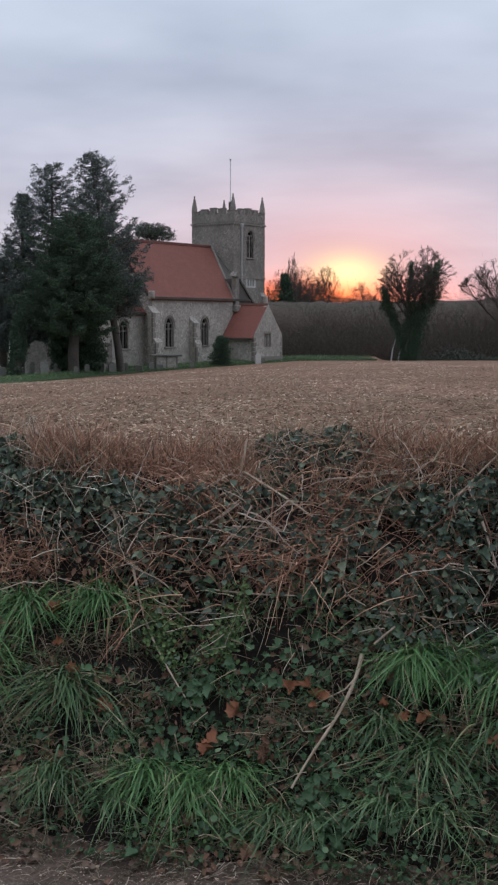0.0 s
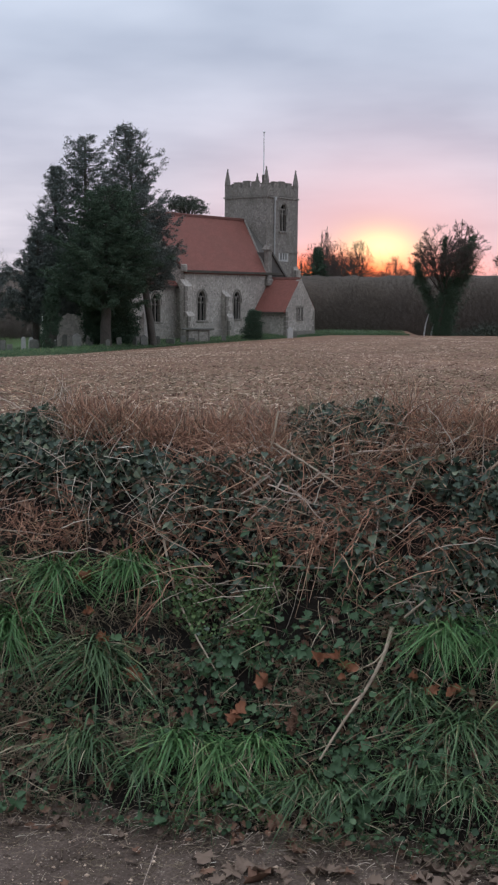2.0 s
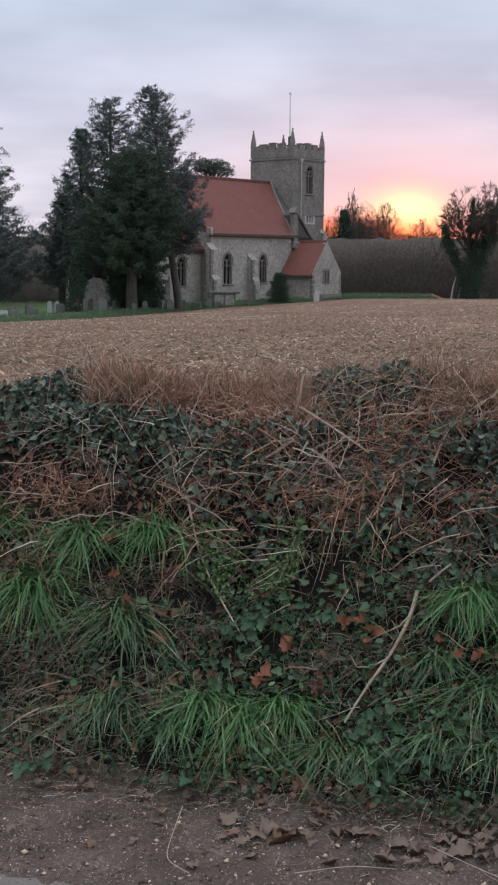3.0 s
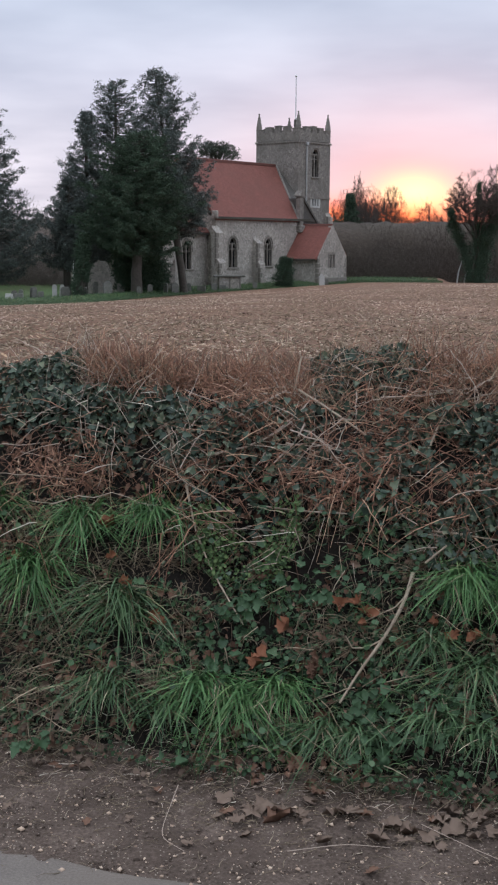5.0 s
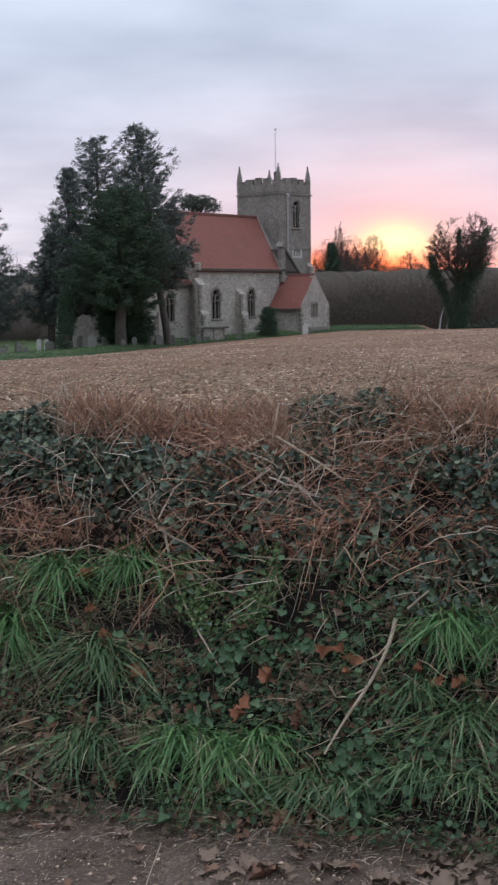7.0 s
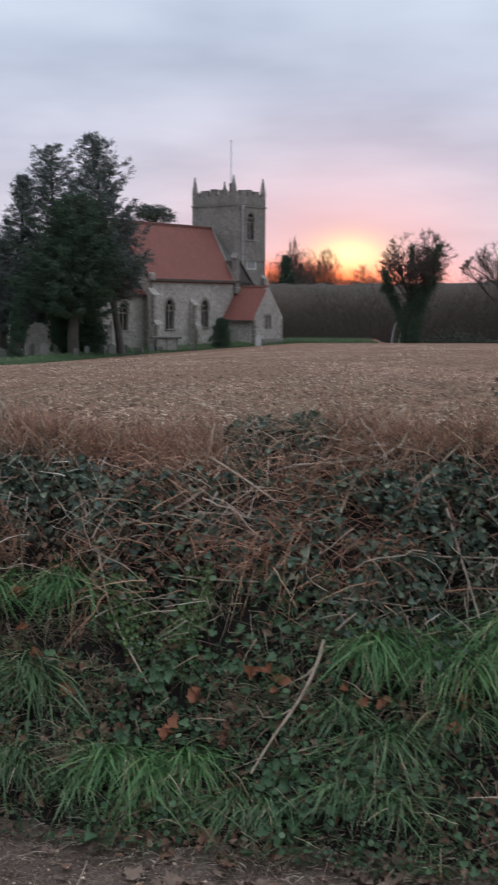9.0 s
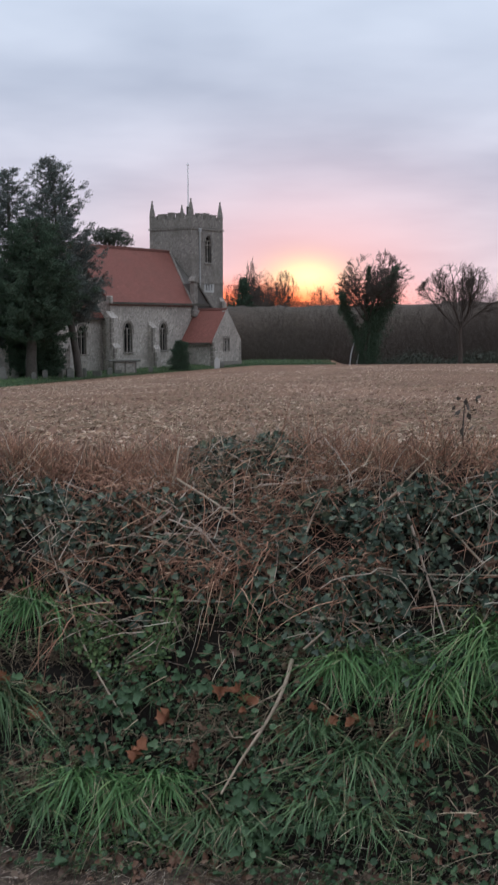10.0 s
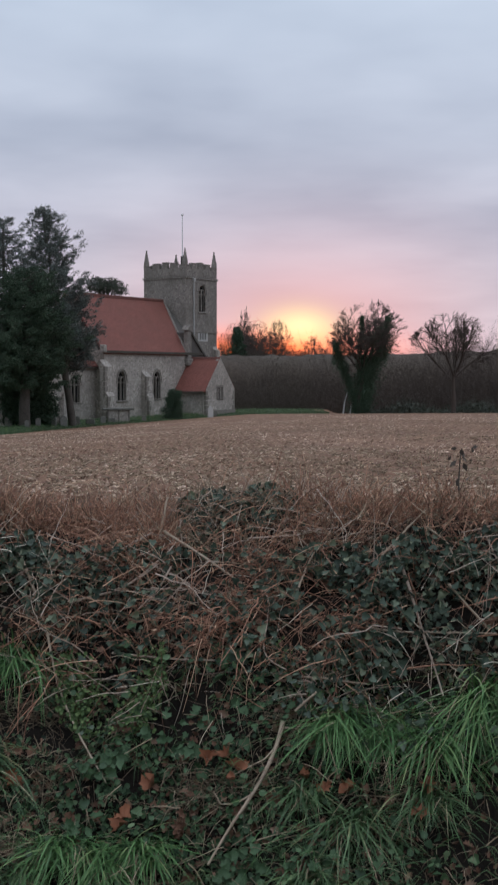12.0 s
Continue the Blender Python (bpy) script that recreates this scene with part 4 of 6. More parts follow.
# clipped bush by the porch
w, c = conifer(19, 2.7, 0.9, 0.1, 0.25, 110, dome=True, size=0.075, per=90, ragged=0.08, width=0.08)
tree_thing("clipped_bush", w, c, 4.2, 110.5, "rounded dark evergreen bush beside the porch", "bush", BARK, YEW)

# pine behind the nave
rng = np.random.default_rng(31)
wood = Heap()
spine = np.array([(0, 0, 0), (0.1, 0, 5), (-0.1, 0.1, 10), (0.1, 0.1, 14.2)])
wood.add(*tube(spine, [0.3, 0.25, 0.2, 0.1], 8))
cl = []
for i in range(46):
    a, r = rng.uniform(0, 6.28), 2.6 * math.sqrt(rng.uniform(0.02, 1))
    top = np.array((r * math.cos(a), r * math.sin(a), 16.4 - 0.30 * r ** 1.7 - rng.uniform(0, 1.2)))
    wood.add(*tube([(0, 0, 12.0 + rng.uniform(0, 1.8)), top * (0.55, 0.55, 1) - (0, 0, 0.6), top], [0.09, 0.06, 0.03], 4))
    cl.append(top + rng.normal(0, 0.22, (9, 3)) * (1.5, 1.5, 0.6))
crown = foliage(rng, np.concatenate(cl), 0.2, (0.18, 0.18, 0.09), 22, 0.6)
tree_thing("pine_tree", wood.mesh("trunk"), crown.mesh("crown"), -2.3, 150, "flat-topped pine behind the church", "tree", BARK, PINEGREEN, z=-2.6)

# ivy-clad tree at the edge of the field
wood = rounded(41, 11.7, 4.1, 4.0, 0.20, 13, 11, 10, 7, 0.009, lean=1.1)
root = new("ivy_clad_tree")
root.matrix_world = pose(23.35, 122, float(ground_height(23.35, 122)) - 0.1)
linked("trunk", wood, TWIG, root)
rng = np.random.default_rng(42)
cl = []
# each ivied stem: places across, heights and girths from the foot up
for xs, hs, girths in (((0.0, -0.9, -1.9, -2.4), (0.0, 3.2, 5.4, 7.0), (0.55, 0.45, 0.85, 0.25)), ((0.2, 0.5, 0.35, 0.3), (0.0, 3.0, 6.0, 9.6), (1.1, 1.2, 0.7, 0.2)),
                       ((0.4, 1.3, 2.2, 3.1), (0.0, 3.4, 6.2, 9.8), (1.0, 1.15, 1.35, 0.4)), ((0.1, 0.6, 0.8, 0.9), (0.1, 2.0, 4.0, 5.6), (1.0, 1.4, 1.1, 0.3)), ((1.9, 2.4, 2.0, 2.3), (5.2, 6.4, 7.6, 8.6), (0.6, 1.0, 0.9, 0.4))):
    for t in np.linspace(0, 1, 60):
        at = np.linspace(0, 1, 4)
        fat = np.interp(t, at, girths) * (1 + 0.35 * noise.noise(Vector((xs[3], hs[3], t * 6))))
        cl.append(np.array((np.interp(t, at, xs), 0.3 * math.sin(t * 4), 0.1 + np.interp(t, at, hs))) + rng.normal(0, 1, (14, 3)) * (fat * 0.42, fat * 0.42, 0.15))
linked("ivy", foliage(rng, np.concatenate(cl), 0.15, (0.12, 0.12, 0.12), 16, 0.2).mesh("ivy"), YEW, root, "dark ivy over the stems")
tagged(root, "bare tree smothered in dark ivy at the field edge", "tree")

root = tree_thing("oak_tree", rounded(47, 10.8, 4.7, 3.6, 0.22, 10, 10, 10, 6, 0.010), None, 34.0, 125, "leafless spreading oak at the field edge", "tree", TWIG)

# two pale dead stems at the field edge by the ivied tree
for x, top in ((21.9, 2.2), (22.6, 1.5)):
    v, f = tube([(0, 0, -0.1), (0.15, 0, top * 0.5), (0.45, 0, top)], [0.09, 0.07, 0.04], 6)
    ob = linked("broken_stump", quick("broken_stump", v, f), IRON)
    ob.matrix_world = pose(x, 122.5, float(ground_height(x, 122.5)))
    tagged(ob, "pale broken stump at the foot of the ivied tree", "stump")

# the wood behind
kinds = [rounded(60 + i, h, r, h * 0.42, 0.11, 8, 8, 6, 4, 0.0055) for i, (h, r) in enumerate(((11.5, 2.7), (12.5, 2.4), (10.5, 3.0), (12.8, 2.6), (9.5, 2.5)))]
rng = np.random.default_rng(70)
firsts = []
for k, me in enumerate(kinds):
    firsts.append(tree_thing("bare_tree", me, None, 8 + 9 * k, 158 + 3 * k, "leafless woodland tree against the sunset", "tree", TWIG, group="trees of the wood", z=-3.2))
for i in range(84):
    x, y = (rng.uniform(-62, 92) if i % 3 else rng.uniform(12, 27)), rng.uniform(160, 180)
    m = pose(x, y, -3.3, 0, 0, rng.uniform(0, 360)) @ Matrix.Diagonal((*([rng.uniform(0.75, 1.12)] * 2), (rng.uniform(0.80, 1.0) if x < 23.5 else rng.uniform(0.66, 0.84)), 1))
    copy_thing(firsts[i % 5], m)
# a close clump before the setting sun
for i in range(11):
    x, y = 14.5 + 0.9 * i + rng.normal(0, 0.4), rng.uniform(162, 172)
    tall = rng.uniform(0.86, 1.0) if i < 8 else rng.uniform(0.68, 0.78)
    copy_thing(firsts[i % 4], pose(x, y, -3.3, 0, 0, rng.uniform(0, 360)) @ Matrix.Diagonal((0.85, 0.85, tall, 1)))
# tall poplar and a dark conifer among them
tree_thing("poplar_tree", rounded(81, 14.6, 1.1, 3.0, 0.14, 12, 8, 7, 3, 0.012), None, 16.9, 172, "slim leafless poplar against the sunset", "tree", TWIG, z=-3.2)
w, c = conifer(82, 10.9, 2.4, 0.8, 0.8, 160, size=0.24, per=26)
tree_thing("cypress_tree", w, c, 13.4, 150, "small dark conifer in the wood", "tree", BARK, YEW, z=-3.2)

# scrub: a thicket of sticks over a dark shell painted for its shaded depth
rng = np.random.default_rng(90)
k = 110000
sx = rng.uniform(-75, 105, k)
layer = rng.uniform(0, 1, k)
sy = 133 + 22 * layer + 1.5 * np.sin(sx * 0.21) + np.where(sx > 26, -5.0, 0)
crest = 6.6 + 1.6 * layer + 2.6 * smooth((sx - 27) / 20) + 0.6 * np.sin(sx * 0.33 + 1) + 0.5 * np.sin(sx * 0.87) + 0.3 * np.sin(sx * 2.3)
hgt = crest * rng.uniform(0.25, 1.0, k)
starts = np.column_stack([sx, sy, np.full(k, -3.1) + hgt * rng.uniform(0.0, 0.75, k)])
ways = np.column_stack([rng.normal(0, 0.75, k), rng.normal(0, 0.5, k), np.ones(k)])
v, f = tubes(starts, ways, hgt * 0.5, rng.uniform(0.005, 0.016, k), rng, 3, 3, 0.0, 0.35)
tagged(linked("scrub", quick("scrub", v, f), TWIG), "brown leafless thicket along the wood's edge", "thicket", kind="stuff")
# added solid shell behind the sticks, dark in place of shade
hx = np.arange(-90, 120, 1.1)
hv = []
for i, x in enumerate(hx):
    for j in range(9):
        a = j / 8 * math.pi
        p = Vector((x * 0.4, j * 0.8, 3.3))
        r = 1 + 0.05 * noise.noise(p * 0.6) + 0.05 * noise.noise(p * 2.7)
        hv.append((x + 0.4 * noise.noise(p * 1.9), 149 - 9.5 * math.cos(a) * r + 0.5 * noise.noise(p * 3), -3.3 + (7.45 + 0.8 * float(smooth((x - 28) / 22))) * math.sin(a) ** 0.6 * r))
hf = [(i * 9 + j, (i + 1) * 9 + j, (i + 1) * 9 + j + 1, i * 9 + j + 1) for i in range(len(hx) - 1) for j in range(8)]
mesh = quick("thicket_depth", hv, hf)
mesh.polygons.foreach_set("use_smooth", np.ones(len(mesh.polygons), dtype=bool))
tagged(linked("thicket_depth", mesh, SHADED_SCRUB), "solid dark shell for the shaded depth of the winter thicket", "thicket", kind="stuff")
# brambles at the foot of the wood, dark and low
k = 9000
sx = rng.uniform(24, 62, k)
cl = np.column_stack([sx, 127.5 + rng.normal(0, 1.0, k), -2.6 + np.abs(rng.normal(0, 0.5, k)) * (1 + 0.4 * np.sin(sx * 0.9))])
tagged(linked("bramble_thicket", foliage(rng, cl, 0.24, (0.2, 0.2, 0.1), 4).mesh("bramble_thicket"), PINEGREEN), "low dark brambles along the field edge", "thicket", kind="stuff")

# bare hedge beyond the graves
k = 34000
sx = rng.uniform(-46, -11, k)
hgt = (6.0 + 0.7 * np.sin(sx * 0.5)) * rng.uniform(0.3, 1.0, k)
sy = 118 + rng.normal(0, 1.8, k)
starts = np.column_stack([sx, sy, np.full(k, -2.6) + hgt * rng.uniform(0.0, 0.75, k)])
v, f = tubes(starts, np.column_stack([rng.normal(0, 0.75, k), rng.normal(0, 0.5, k), np.ones(k)]), hgt * 0.5, rng.uniform(0.006, 0.02, k), rng, 3, 3, 0.0, 0.35)
tagged(linked("bare_hedge", quick("bare_hedge", v, f), HEDGEWOOD), "grey-brown leafless hedge beyond the graves", "hedge", kind="stuff")

# ---- churchyard ----
def headstone(x, y, w, h, t, mat, label, shape="round", tilt=0.0, turn=0.0):
    out = [(-w / 2, -0.15), (w / 2, -0.15), (w / 2, h * 0.8)]
    if shape == "round":
        out += [(w / 2 * math.cos(a), h * 0.8 + h * 0.2 * math.sin(a)) for a in np.linspace(0.25, math.pi - 0.25, 7)]
    elif shape == "ogee":
        out += [(w * 0.42, h * 0.86), (w * 0.3, h * 0.88), (w * 0.16, h * 0.97), (0, h), (-w * 0.16, h * 0.97), (-w * 0.3, h * 0.88), (-w * 0.42, h * 0.86)]
    out += [(-w / 2, h * 0.8)]
    bm = prism(out, -t / 2, t / 2)
    bmesh.ops.bevel(bm, geom=list(bm.edges), offset=0.02, segments=1, affect="EDGES")
    ob = part("gravestone", bm, mat, None)
    ob.matrix_world = pose(x, y, float(ground_height(x, y)) - 0.12 * h, tilt, tilt * 0.4, turn)
    return tagged(ob, label, "gravestone", "gravestones")


rng = np.random.default_rng(101)
for x, y, w, h, mat, shape in ((-16.6, 90, 0.85, 0.75, PALE, "square"), (-15.2, 86, 0.7, 0.75, GRAVE, "square"), (-14.0, 95, 0.42, 1.25, PALE, "round"), (-13.5, 95.3, 0.42, 1.2, PALE, "round"), (-12.9, 93, 0.85, 0.95, GRAVE, "round"),
                               (-9.6, 92, 0.8, 1.35, GRAVE, "ogee"), (-9.0, 96, 0.7, 1.0, GRAVE, "round"), (-5.6, 97, 0.55, 1.0, GRAVE, "round"), (-4.9, 98, 0.75, 1.15, GRAVE, "ogee"), (-2.9, 102, 0.9, 0.9, GRAVE, "square"),
                               (-1.9, 104.5, 0.6, 0.9, GRAVE, "round"), (1.6, 107.0, 0.45, 0.85, GRAVE, "round"), (-17.9, 92, 0.5, 1.2, GRAVE, "round"), (-18.8, 91, 0.7, 0.8, GRAVE, "ogee"), (-16.0, 97, 0.6, 1.1, GRAVE, "round"),
                               (-17.3, 99, 0.5, 0.9, PALE, "round"), (-12.2, 99, 0.5, 1.0, PALE, "square"), (-6.7, 95.5, 0.5, 0.8, GRAVE, "round"), (-1.2, 105.5, 0.7, 0.75, GRAVE, "square"), (8.3, 114.0, 0.45, 0.75, GRAVE, "round"), (-19.6, 95, 0.5, 1.0, GRAVE, "round"), (-20.5, 93, 0.6, 0.9, GRAVE, "ogee"), (-21.6, 96, 0.5, 1.1, PALE, "round"), (-15.3, 93.5, 0.45, 1.1, GRAVE, "round"), (-14.6, 92, 0.5, 0.8, GRAVE, "square"), (-10.9, 95, 0.5, 1.3, GRAVE, "round"), (-7.4, 93.5, 0.4, 0.7, GRAVE, "round"), (-3.9, 100.5, 0.5, 0.95, GRAVE, "round"), (-17.0, 94.5, 0.55, 0.9, GRAVE, "ogee"), (-11.4, 92.6, 0.5, 0.75, GRAVE, "round")):
    tone = "pale stone headstone on the churchyard grass" if mat is PALE else "dark lichened stone headstone on the churchyard grass"
    headstone(x, y, w * 0.85, h * 0.85, 0.14, mat, tone, shape, rng.normal(0, 3), rng.normal(0, 18))
headstone(7.75, 112.2, 0.5, 1.15, 0.2, PALE, "pale shouldered headstone before the porch", "ogee", 0, 10)

chest = new("chest_tomb")
chest.matrix_world = pose(-0.65, 106.8, float(ground_height(-0.65, 106.8)), 0, 0, 8)
part("chest", boxed(-0.95, 0.95, -0.45, 0.45, -0.1, 1.0, bevel=0.03), FLINT, chest)
part("slab", boxed(-1.35, 1.35, -0.65, 0.65, 1.0, 1.16, bevel=0.04), GRAVE, chest, "dark stone slab")
for x in (-0.9, 0.0, 0.9):
    part("panel_rib", boxed(x - 0.07, x + 0.07, -0.5, -0.452, 0.0, 0.98, bevel=0.02), STONE, chest)
tagged(chest, "stone chest tomb with an overhanging dark slab", "tomb")

# remains of a low flint wall below the yew, with a broken top
ruin_top = [(-11.9, 1.7), (-11.6, 2.2), (-10.9, 2.5), (-10.4, 2.4), (-10.1, 1.6), (-9.8, 1.0), (-9.2, 0.55), (-7.2, 0.5), (-6.7, 0.8), (-6.1, 1.2), (-5.5, 1.5), (-5.2, 2.3), (-4.8, 2.7)]
rng = np.random.default_rng(104)
xs = np.arange(-11.9, -4.79, 0.14)
top = np.interp(xs, [a for a, _ in ruin_top], [b for _, b in ruin_top]) + rng.normal(0, 0.05, len(xs))
line = [(xs[0], -0.6)] + [(xs[-1], -0.6)] + [(float(a), float(b)) for a, b in zip(xs[::-1], top[::-1])]
ob = part("ruined_wall", prism(line, -0.25, 0.25), FLINT, None)
ob.matrix_world = pose(0, 99.2, float(ground_height(-9, 99.2)))
tagged(ob, "broken low flint wall under the yew trees", "wall")

# post beside the graves
v, f = tube([(0, 0, -0.2), (0.01, 0, 1.2), (0, 0, 2.6)], [0.05, 0.045, 0.04], 6)
post = linked("post", quick("post", v, f), WHITEPOLE)
post.matrix_world = pose(-12.4, 94, float(ground_height(-12.4, 94)))
tagged(post, "thin white post among the graves", "post")

# rough grass along the churchyard's edge
rng = np.random.default_rng(111)
k = 26000
gx0 = rng.uniform(-24, 21, k)
gy0 = churchyard_edge(gx0) + rng.gamma(1.2, 1.6, k) - 0.6
starts = np.column_stack([gx0, gy0, ground_height(gx0, gy0)])
v, f = tubes(starts, np.column_stack([rng.normal(0, 0.5, k), rng.normal(0, 0.5, k), np.ones(k)]), rng.uniform(0.12, 0.34, k), np.full(k, 0.022), rng, 2, 3, 0.3)
tagged(linked("rough_grass", quick("rough_grass", v, f), DARKGRASS), "uncut green grass along the churchyard edge", "grass", kind="stuff")


# ---- field: clods, flints and straw ----
rng = np.random.default_rng(121)
STONE_V = np.array([(1, 0, 0), (0, 0.8, 0), (-0.9, 0.1, 0), (0.1, -0.9, 0), (0.1, 0.05, 0.6), (0, 0, -0.4)])
STONE_F = np.array([(0, 1, 4), (1, 2, 4), (2, 3, 4), (3, 0, 4), (1, 0, 5), (2, 1, 5), (3, 2, 5), (0, 3, 5)])


def strewn(k, near, far, power=1.0):
    y = near + (far - near) * rng.uniform(0, 1, k) ** power
    x = y * rng.uniform(-0.26, 0.38, k) + rng.normal(0, 0.4, k)
    keep = y < churchyard_edge(x) - 0.5
    x, y = x[keep], y[keep]
    return np.column_stack([x, y, ground_height(x, y)])


def flat_turns(k, size, tilt=0.35):
    nrm = np.column_stack([rng.normal(0, tilt, k), rng.normal(0, tilt, k), np.ones(k)])
    return bases(rng, nrm, size)


heap = Heap()
p = strewn(40000, 6.2, 60, 1.4)
heap.many(STONE_V, STONE_F, flat_turns(len(p), rng.lognormal(-4.3, 0.4, len(p)).clip(0.006, 0.032)), p)
tagged(linked("soil_clods", heap.mesh("soil_clods"), CLODS), "crumbled brown clods over the field", "soil", kind="stuff")
heap = Heap()
p = strewn(40000, 6.0, 95, 1.2)
patch = np.array([noise.noise(Vector((a[0] * 0.35, a[1] * 0.16, 0.7))) for a in p])
p = p[patch + rng.uniform(-0.3, 0.3, len(p)) > 0.0]
heap.many(STONE_V * (1.9, 0.75, 0.8), STONE_F, flat_turns(len(p), rng.lognormal(-4.5, 0.42, len(p)).clip(0.005, 0.026) * (1 + p[:, 1] / 110)), p + (0, 0, 0.008))
tagged(linked("field_flints", heap.mesh("field_flints"), FLINTS), "pale flints scattered over the ploughed field", "stone", kind="stuff")
p = strewn(36000, 5.6, 70, 1.5)
patch = np.array([noise.noise(Vector((a[0] * 0.3, a[1] * 0.13, 4.7))) for a in p])
p = p[patch + rng.uniform(-0.35, 0.35, len(p)) > -0.05]
k = len(p)
v, f = tubes(p + (0, 0, 0.012), np.column_stack([rng.normal(0, 1, k), rng.normal(0, 0.5, k), np.abs(rng.normal(0, 0.22, k))]), rng.uniform(0.03, 0.11, k), rng.uniform(0.002, 0.006, k), rng, 2, 3)
tagged(linked("straw_litter", quick("straw_litter", v, f), STRAW), "pale straw and stubble left on the field", "straw", kind="stuff")

# tall dead weed beyond the bank
weed = new("dead_weed")
weed.matrix_world = pose(1.72, 6.0, float(ground_height(1.72, 6.0))) @ Matrix.Scale(0.9, 4)
v, f = tube([(0, 0, -0.02), (0.004, 0, 0.12), (-0.006, 0, 0.24), (0.004, 0, 0.40)], [0.006, 0.005, 0.005, 0.003], 5)
linked("stem", quick("stem", v, f), BARK, weed)
heap = Heap()
for i in range(16):
    c = np.array([(rng.normal(0, 0.035), rng.normal(0, 0.02), 0.20 + 0.24 * rng.uniform() ** 0.7)])
    heap.many(LEAF_V * (1.7, 1, 1.5), LEAF_F, bases(rng, rng.normal(0, 1, (1, 3)) * (1, 1, 0.5), np.array([rng.uniform(0.03, 0.06)])), c)
linked("leaves", heap.mesh("leaves"), BARK, weed, "withered dark leaves")
tagged(weed, "withered dark weed standing at the field edge", "weed")

# ---- bank ----
FACE = np.array([-0.20, -0.70, 0.68])
FACE = FACE / np.linalg.norm(FACE)


LUSH, DIM = "lush green grass tuft arching down the bank", "dull green grass tuft drooping over the verge"
HANG = "dark blue-green grass hanging over the bank"
TUFTS = ((-0.515, 4.11, 0.20, 210, GRASS, LUSH), (-0.277, 4.12, 0.22, 190, GRASS, LUSH), (-0.69, 4.04, 0.25, 260, GRASS, LUSH), (-0.37, 3.90, 0.26, 330, DARKGRASS, HANG), (-0.40, 3.66, 0.20, 190, DARKGRASS, HANG),
         (-0.10, 3.62, 0.19, 150, GRASS, DIM), (0.02, 3.60, 0.20, 210, GRASS, LUSH), (0.14, 3.60, 0.18, 150, GRASS, DIM), (0.725, 3.71, 0.22, 250, GRASS, LUSH), (0.86, 3.69, 0.21, 200, GRASS, LUSH),
         (0.60, 3.60, 0.19, 150, DARKGRASS, DIM), (0.58, 3.40, 0.17, 150, DARKGRASS, HANG), (0.27, 3.49, 0.17, 170, DARKGRASS, HANG), (-0.84, 4.22, 0.20, 150, GRASS, LUSH), (0.735, 3.50, 0.22, 200, DARKGRASS, HANG),
         (-0.21, 3.58, 0.15, 90, DARKGRASS, DIM), (0.37, 3.43, 0.15, 110, DARKGRASS, HANG), (0.71, 3.33, 0.16, 130, DARKGRASS, HANG), (1.155, 3.66, 0.28, 300, GRASS, LUSH), (1.00, 3.62, 0.24, 200, GRASS, LUSH), (0.94, 3.50, 0.20, 150, DARKGRASS, HANG),
         (1.32, 3.54, 0.26, 220, GRASS, LUSH), (-0.95, 3.86, 0.22, 160, DARKGRASS, HANG), (-1.2, 4.1, 0.24, 180, GRASS, LUSH), (1.6, 3.5, 0.26, 200, GRASS, LUSH), (-1.6, 4.2, 0.24, 160, DARKGRASS, DIM), (2.0, 3.3, 0.26, 180, DARKGRASS, DIM))
# gaps in the growth over the shade-dark soil: place along the bank, up its slope, and half widths
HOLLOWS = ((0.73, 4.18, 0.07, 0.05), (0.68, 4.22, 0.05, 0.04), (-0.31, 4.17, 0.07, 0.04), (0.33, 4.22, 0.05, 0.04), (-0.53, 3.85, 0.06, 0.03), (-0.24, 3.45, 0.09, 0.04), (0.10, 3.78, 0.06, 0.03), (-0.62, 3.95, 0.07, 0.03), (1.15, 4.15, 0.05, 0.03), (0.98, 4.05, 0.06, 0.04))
# gaps under the tufts too, where the near-black soil stands in for their shadow
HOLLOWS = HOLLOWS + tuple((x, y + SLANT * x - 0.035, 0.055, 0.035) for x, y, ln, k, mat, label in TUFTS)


def on_bank(k, x0, x1, q0, q1, lift0=0.0, lift1=0.05, clump=None, cut=0.0, freq=(2.2, 3.2), seed=0.0, power=1.0):
    """k places on the bank between two lines of its slope, lifted off it; clump keeps those in patches."""
    x = rng.uniform(x0, x1, k)
    q = q0 + (q1 - q0) * rng.uniform(0, 1, k) ** power
    if clump:
        field = np.array([noise.noise(Vector((a * freq[0], b * freq[1], seed))) for a, b in zip(x, q)])
        keep = field + rng.uniform(-clump, clump, k) > cut
        x, q = x[keep], q[keep]
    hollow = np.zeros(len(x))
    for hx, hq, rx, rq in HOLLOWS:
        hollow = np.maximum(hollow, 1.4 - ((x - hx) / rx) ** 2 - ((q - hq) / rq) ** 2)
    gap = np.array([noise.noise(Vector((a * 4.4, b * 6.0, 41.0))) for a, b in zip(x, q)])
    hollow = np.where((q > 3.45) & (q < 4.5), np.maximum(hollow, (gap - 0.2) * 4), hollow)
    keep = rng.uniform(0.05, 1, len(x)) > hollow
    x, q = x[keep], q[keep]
    if not len(x):
        x, q = np.array([(x0 + x1) / 2]), np.array([(q0 + q1) / 2])
    y = q - SLANT * x
    p = np.column_stack([x, y, ground_height(x, y)])
    return p + FACE * rng.uniform(lift0, lift1, len(x))[:, None]


def fan(outline, dip):
    """A leaf blade as a fan of triangles about its middle, dished along the midrib."""
    v = [(0.0, 0.0, -dip)] + [(x, y, dip * (abs(x) * 1.6 - 0.35 * y * y)) for x, y in outline]
    k = len(outline)
    return np.array(v), np.array([(0, 1 + i, 1 + (i + 1) % k) for i in range(k)])


